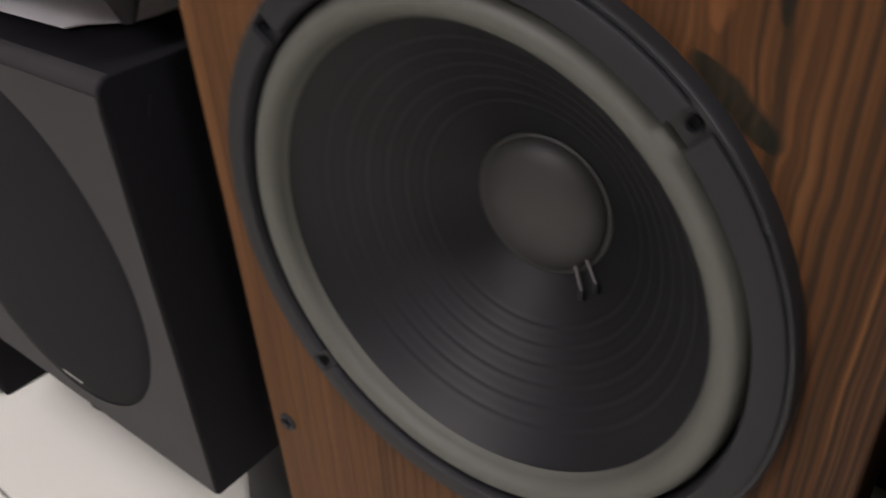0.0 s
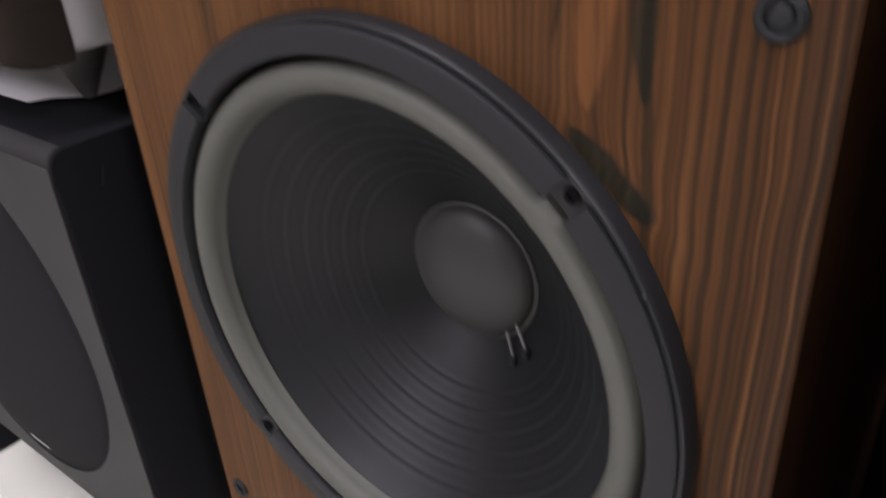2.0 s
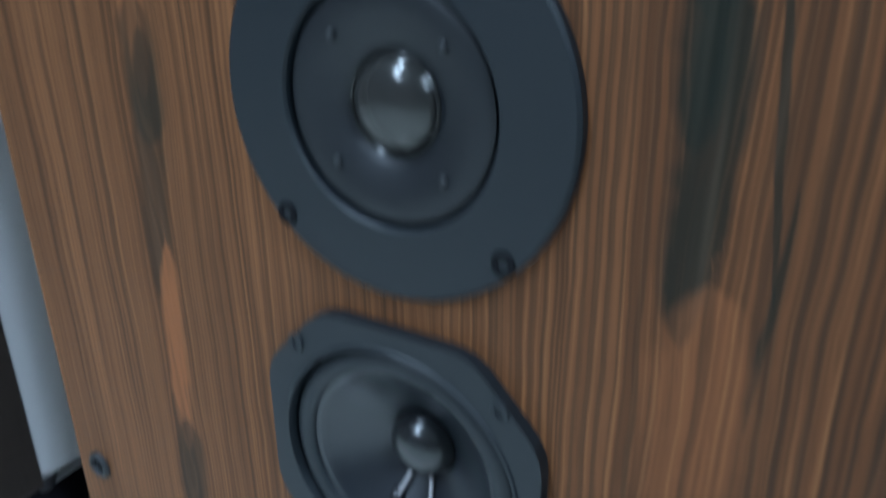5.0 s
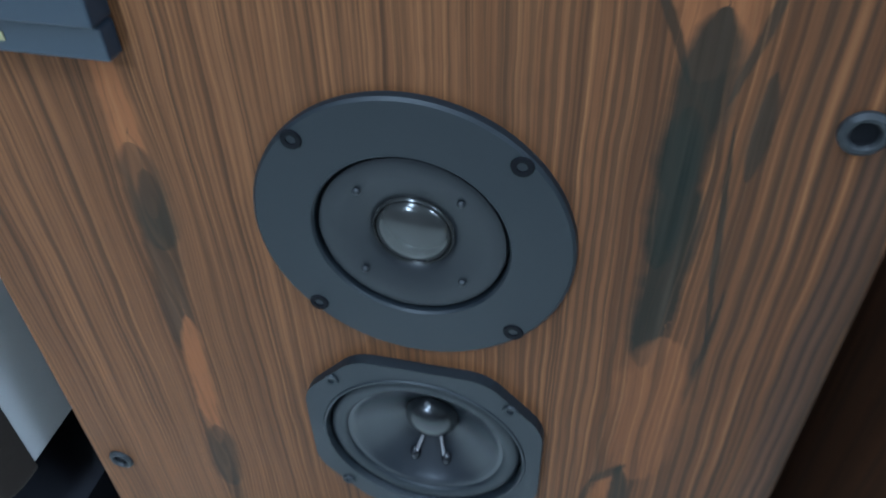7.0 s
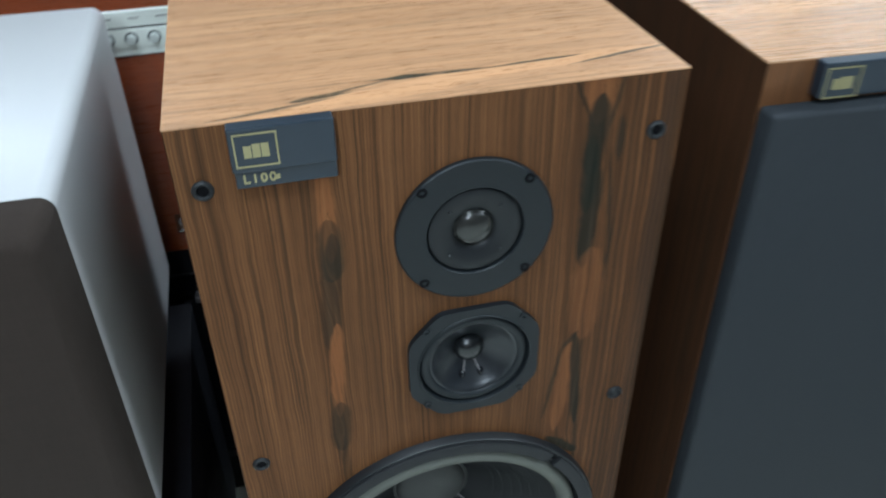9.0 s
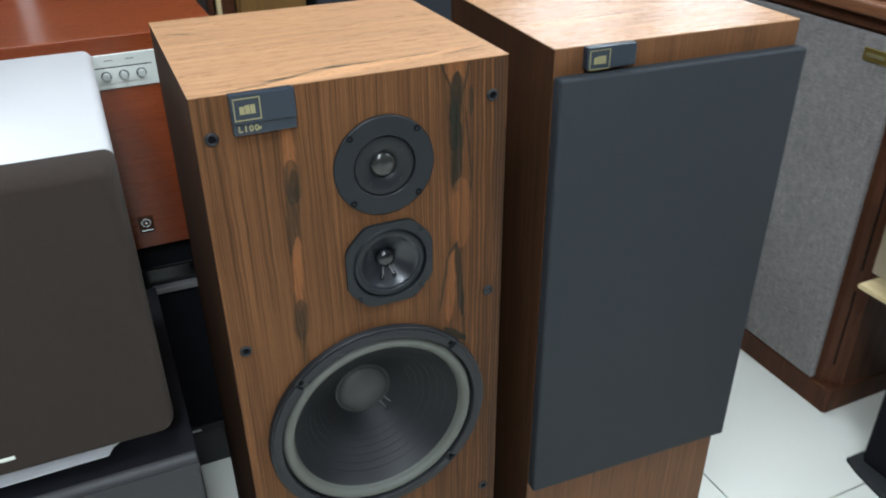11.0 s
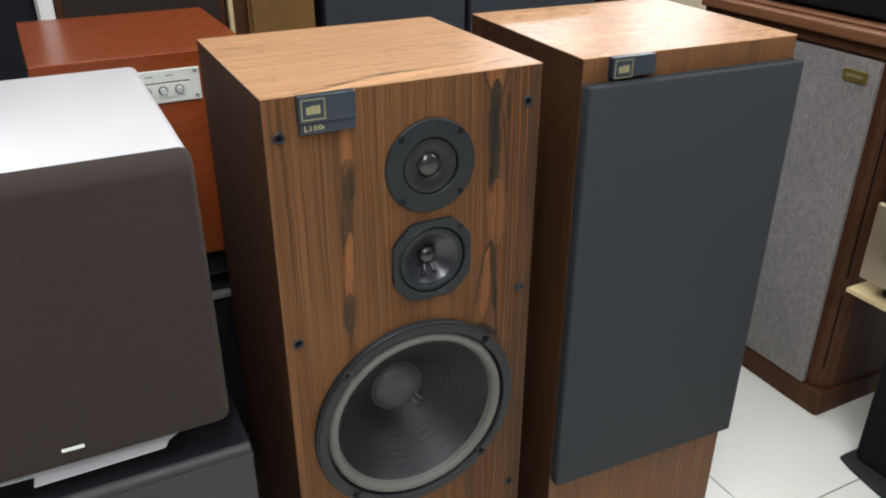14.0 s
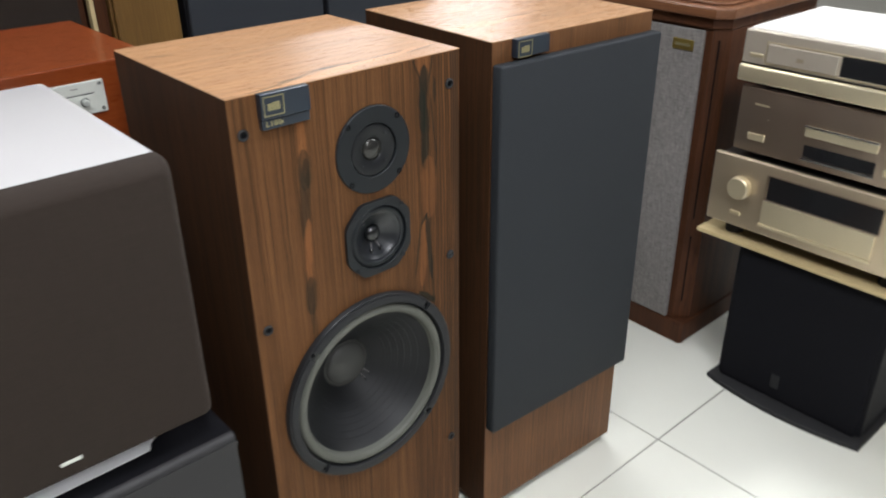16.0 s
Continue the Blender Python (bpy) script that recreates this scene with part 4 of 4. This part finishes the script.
# ---- tweed loudspeaker on the right ----
tweed = thing("tweed_loudspeaker", pose(1.042, 0.084, 0), "walnut loudspeaker with grey tweed grille and brass tag", "loudspeaker")
WC, DC, HC, CH = 0.56, 0.42, 0.862, 0.030
foot = [(0.0, CH), (CH, 0.0), (DC, 0.0), (DC, WC), (CH, WC), (0.0, WC - CH)]
part("base", outline([(0.0, 0.006), (0.006, -0.002), (DC, -0.002), (DC, WC), (0.006, WC), (0.0, WC - 0.006)], 0.0, 0.062, 0.004, "z"), M_WALNUT, tweed, "walnut base moulding with cut corners")
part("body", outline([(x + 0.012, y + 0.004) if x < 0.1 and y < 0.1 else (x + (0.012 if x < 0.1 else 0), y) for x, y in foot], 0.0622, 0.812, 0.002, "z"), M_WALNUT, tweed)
part("top_moulding", outline([(x + 0.004 if x < 0.1 else x, y + 0.002 if y < 0.1 else y) for x, y in foot], 0.8122, 0.838, 0.004, "z"), M_WALNUT, tweed, "hollow moulding under the top, shaded by the darker walnut colour")
part("top", outline([(x - 0.012 if x < 0.1 else x, y - 0.010 if y < 0.1 else y) for x, y in foot], 0.8382, HC, 0.004, "z"), M_WALNUT_LIT, tweed)
g = part("grille", slab(-0.002, 0.0115, 0.050, WC - 0.05, 0.064, 0.808, 0.003), M_TWEED, tweed, "grey tweed cloth grille")
tag = part("brass_tag", slab(-0.0055, -0.0018, 0.070, 0.124, 0.760, 0.784, 0.0012), M_BRASS, g, "small tarnished brass tag")
part("tag_bar", slab(-0.0064, -0.0052, 0.078, 0.116, 0.769, 0.775), M_GOLD, tag)
clip = part("metal_clip", slab(-0.007, -0.0018, 0.250, 0.258, 0.083, 0.100, 0.001), M_STEEL, g)
# dark rods stand in for the shade inside the corner slots
for z0, z1 in ((0.114, 0.302), (0.350, 0.788)):
    part("slot", rod((0.0228, 0.0222, z0), (0.0228, 0.0222, z1), 0.0017, 8), M_HOLE, tweed)
part("top_plate", outline([(0.012, CH + 0.006), (CH + 0.006, 0.012), (DC, 0.012), (DC, WC - 0.012), (CH, WC - 0.012), (0.012, WC - CH)], HC + 0.0003, HC + 0.0070, 0.0025, "z"), M_WALNUT_LIT, tweed)
gear = thing("dark_turntable", pose(1.183, 0.160, HC + 0.0072), "dark flat box lying on the walnut loudspeaker", "audio unit")
part("case", slab(-0.11, 0.26, -0.02, 0.32, 0.008, 0.07, 0.006), M_E, gear)
part("lid", slab(-0.105, 0.255, -0.015, 0.315, 0.0705, 0.10, 0.006), M_GLOSS, gear)
for fx in (-0.09, 0.24):
    for fy in (0.0, 0.30):
        part("foot", rod((fx, fy, 0), (fx, fy, 0.008), 0.012, 12), M_RUBBER, gear)

# ---- stack of amplifiers on a board over a black subwoofer ----
SX, SY = 0.975, -0.019
fsub = thing("front_subwoofer", pose(SX, SY, 0), "black subwoofer with flared foot under the plywood board", "subwoofer")
part("body", slab(0.03, 0.40, -0.385, -0.035, 0.0134, 0.3720, 0.003), M_E, fsub)
arc = [(0.0, -0.024)] + [(-0.004 - 0.022 * math.sin(math.pi * k / 12), -0.024 - 0.372 * k / 12) for k in range(1, 12)] + [(-0.002, -0.398), (0.40, -0.396), (0.40, -0.024)]
part("flared_foot", outline(arc, 0.0, 0.0130, 0.003, "z"), M_RUBBER, fsub)
fg = part("grille", slab(0.018, 0.0298, -0.375, -0.045, 0.0136, 0.366, 0.004), M_FCLOTH, fsub)
part("logo_plate", slab(0.0160, 0.0185, -0.193, -0.173, 0.044, 0.080, 0.001), M_GASKET, fg)
board = part("plywood_board", slab(0.0, 0.42, -0.62, 0.062, 0.3724, 0.3815, 0.0010), M_PLY)
board.matrix_basis = pose(SX, SY, 0)
tagged(board, "raw plywood board lying on the black subwoofer", "board")


def bars(x0, x1, y0, y1, z0, z1, w):
    """A thin raised border round a window in an upright panel that faces -x."""
    bm = slab(x0, x1, y0, y1, z0, z0 + w)
    slab(x0, x1, y0, y1, z1 - w, z1, bm=bm)
    slab(x0, x1, y0, y0 + w, z0 + w, z1 - w, bm=bm)
    return slab(x0, x1, y1 - w, y1, z0 + w, z1 - w, bm=bm)


def feet(root, z, y0, y1):
    for fx in (0.05, 0.32):
        for fy in (y0 - 0.05, y1 + 0.05):
            part("foot", rod((fx, fy, z), (fx, fy, z + 0.0290), 0.020, 16), M_RUBBER, root)


amp = thing("amplifier", pose(SX, SY, 0.006), "champagne gold amplifier with round knob and long drawer", "amplifier", "stack of champagne hi-fi units")
feet(amp, 0.3757, 0.045, -0.40)
part("case", slab(0.014, 0.38, -0.392, 0.036, 0.4045, 0.566, 0.003), M_CASE_SHADE, amp)
face = part("front_panel", slab(0.0, 0.0138, -0.40, 0.045, 0.4085, 0.570, 0.005, 3), M_CHAMP, amp, "brushed champagne front", True)
knob = lathe([(0.0, -0.0180), (0.0222, -0.0177), (0.0242, -0.0160), (0.0255, -0.004), (0.0255, 0.0)], 0.0, 0.0, 36)
kn = part("volume_knob", knob, M_CHAMP_LIGHT, face, "large round champagne knob", True)
kn.matrix_basis = pose(0.0, -0.028, 0.503, 0, 0, -90)
part("display", slab(-0.0012, 0.0012, -0.324, -0.088, 0.493, 0.546, 0.001), M_GLASS, face, "dark smoked display window")
part("drawer", slab(-0.0060, 0.0012, -0.322, -0.085, 0.4375, 0.4905, 0.002), M_CHAMP_LIGHT, face)
part("display_frame", bars(-0.0026, 0.0, -0.327, -0.085, 0.4915, 0.5485, 0.0022), M_CHAMP_DARK, face)
part("drawer_lip", slab(-0.0090, -0.0020, -0.324, -0.083, 0.4305, 0.4370, 0.0015), M_CHAMP_LIGHT, face)
part("power_button", slab(-0.0040, 0.0012, -0.037, -0.013, 0.437, 0.445, 0.001), M_CHAMP_LIGHT, face)
for yb in (-0.352, -0.378):
    part("button", slab(-0.0030, 0.0012, yb - 0.008, yb + 0.008, 0.505, 0.513, 0.001), M_CHAMP_LIGHT, face)

tuner = thing("disc_player", pose(SX, SY, 0.006), "champagne brown disc unit with tray and dark window", "audio unit", "stack of champagne hi-fi units")
for fx in (0.06, 0.30):
    for fy in (-0.03, -0.37):
        part("foot", rod((fx, fy, 0.5663), (fx, fy, 0.583), 0.018, 16), M_RUBBER, tuner)
part("case", slab(0.030, 0.37, -0.415, 0.006, 0.583, 0.716, 0.003), M_CASE_SHADE, tuner)
face = part("front_panel", slab(0.012, 0.0298, -0.425, 0.014, 0.582, 0.721, 0.004, 2), M_CHAMP_DARK, tuner, "champagne brown front", True)
part("tray", slab(0.005, 0.0128, -0.284, -0.139, 0.647, 0.669, 0.002), M_CHAMP_LIGHT, face)
part("window", slab(0.0106, 0.0128, -0.284, -0.141, 0.602, 0.628, 0.001), M_GLASS, face)
part("tray_lip", slab(0.0030, 0.0058, -0.285, -0.138, 0.6655, 0.6705, 0.0012), M_STEEL, face)
part("window_sill", slab(0.007, 0.0128, -0.286, -0.139, 0.5965, 0.6015, 0.001), M_STEEL, face)
part("power_button", slab(0.0085, 0.0128, -0.056, -0.017, 0.609, 0.625, 0.002), M_CHAMP_LIGHT, face)
part("open_button", slab(0.0085, 0.0128, -0.322, -0.300, 0.606, 0.620, 0.0015), M_CHAMP_LIGHT, face)
part("writing_bar", slab(0.0112, 0.0128, -0.054, -0.022, 0.685, 0.689), M_CHAMP_LIGHT, face)
part("lamp_dot", slab(0.0110, 0.0128, -0.058, -0.056, 0.658, 0.661), M_CHAMP_LIGHT, face)

cd = thing("cd_player", pose(SX, SY, 0.006), "silver-champagne disc player with cream lid on the stack", "audio unit", "stack of champagne hi-fi units")
for fx in (0.06, 0.28):
    for fy in (-0.03, -0.37):
        part("foot", rod((fx, fy, 0.7163), (fx, fy, 0.735), 0.018, 16), M_RUBBER, cd)
part("lower_front", slab(-0.004, 0.020, -0.425, 0.022, 0.733, 0.768, 0.006, 3), M_CHAMP_LIGHT, cd, smooth=True)
part("case", slab(0.0205, 0.33, -0.42, 0.018, 0.735, 0.841, 0.003), M_TOPMETAL, cd, "cream painted lid")
face = part("front_panel", slab(0.004, 0.0200, -0.42, 0.020, 0.7685, 0.838, 0.003), M_SILVER, cd)
part("tray", slab(-0.001, 0.0048, -0.180, -0.034, 0.778, 0.816, 0.002), M_SILVER, face)
part("window", slab(0.0026, 0.0048, -0.38, -0.183, 0.778, 0.816, 0.001), M_GLASS, face)
part("tray_frame", bars(0.0016, 0.0040, -0.383, -0.031, 0.7745, 0.8195, 0.0015), M_CHAMP_LIGHT, face)
# black bar in place of the shade between face and lower front
part("shadow_gap", slab(0.0035, 0.0205, -0.419, 0.019, 0.7682, 0.7712), M_HOLE, face)
part("disc_mark", slab(-0.0018, -0.0006, -0.112, -0.098, 0.790, 0.798), M_CHAMP, face)
part("power_button", slab(0.001, 0.0048, -0.027, 0.002, 0.785, 0.792, 0.001), M_CHAMP_LIGHT, face)

# ---- ceiling lights ----
def glow():
    n = Nodes("tube_diffuser")
    n.bsdf.inputs["Emission Color"].default_value = (0.97, 0.98, 1.0, 1)
    n.bsdf.inputs["Emission Strength"].default_value = 6.0
    return n.end((0.9, 0.9, 0.88), 0.5)


M_GLOW = glow()
for lx, ly, watts, turn in LAMPS:
    light = thing("ceiling_light", pose(lx, ly, 0, 0, 0, turn), "unseen white ceiling light with flat diffuser, added for the lighting", "ceiling light", "ceiling lights")
    bm = bmesh.new()
    for b in ((-0.66, 0.66, -0.17, -0.14), (-0.66, 0.66, 0.14, 0.17), (-0.66, -0.62, -0.14, 0.14), (0.62, 0.66, -0.14, 0.14)):
        slab(b[0], b[1], b[2], b[3], 2.57, TOP - 0.0005, bm=bm)
    part("frame", bm, M_CEIL, light)
    part("diffuser", slab(-0.618, 0.618, -0.138, 0.138, 2.592, 2.60), M_GLOW, light)

# ---- floor tiles ----
TILE, JOINT = 0.80, 0.003
first = slab(JOINT / 2, TILE - JOINT / 2, JOINT / 2, TILE - JOINT / 2, -0.0028, 0.0, 0.0006, 1)
me = bpy.data.meshes.new("tile")
first.to_mesh(me)
first.free()
me.materials.append(M_TILE)
tx = 0.689 - 5 * TILE
while tx < X1 - 0.3:
    ty = -0.102 - 6 * TILE
    while ty < Y1 - 0.3:
        if tx > X0 - 0.2 and ty > Y0 - 0.2:
            share("tile", me, floor, pose(tx, ty, 0))
        ty += TILE
    tx += TILE
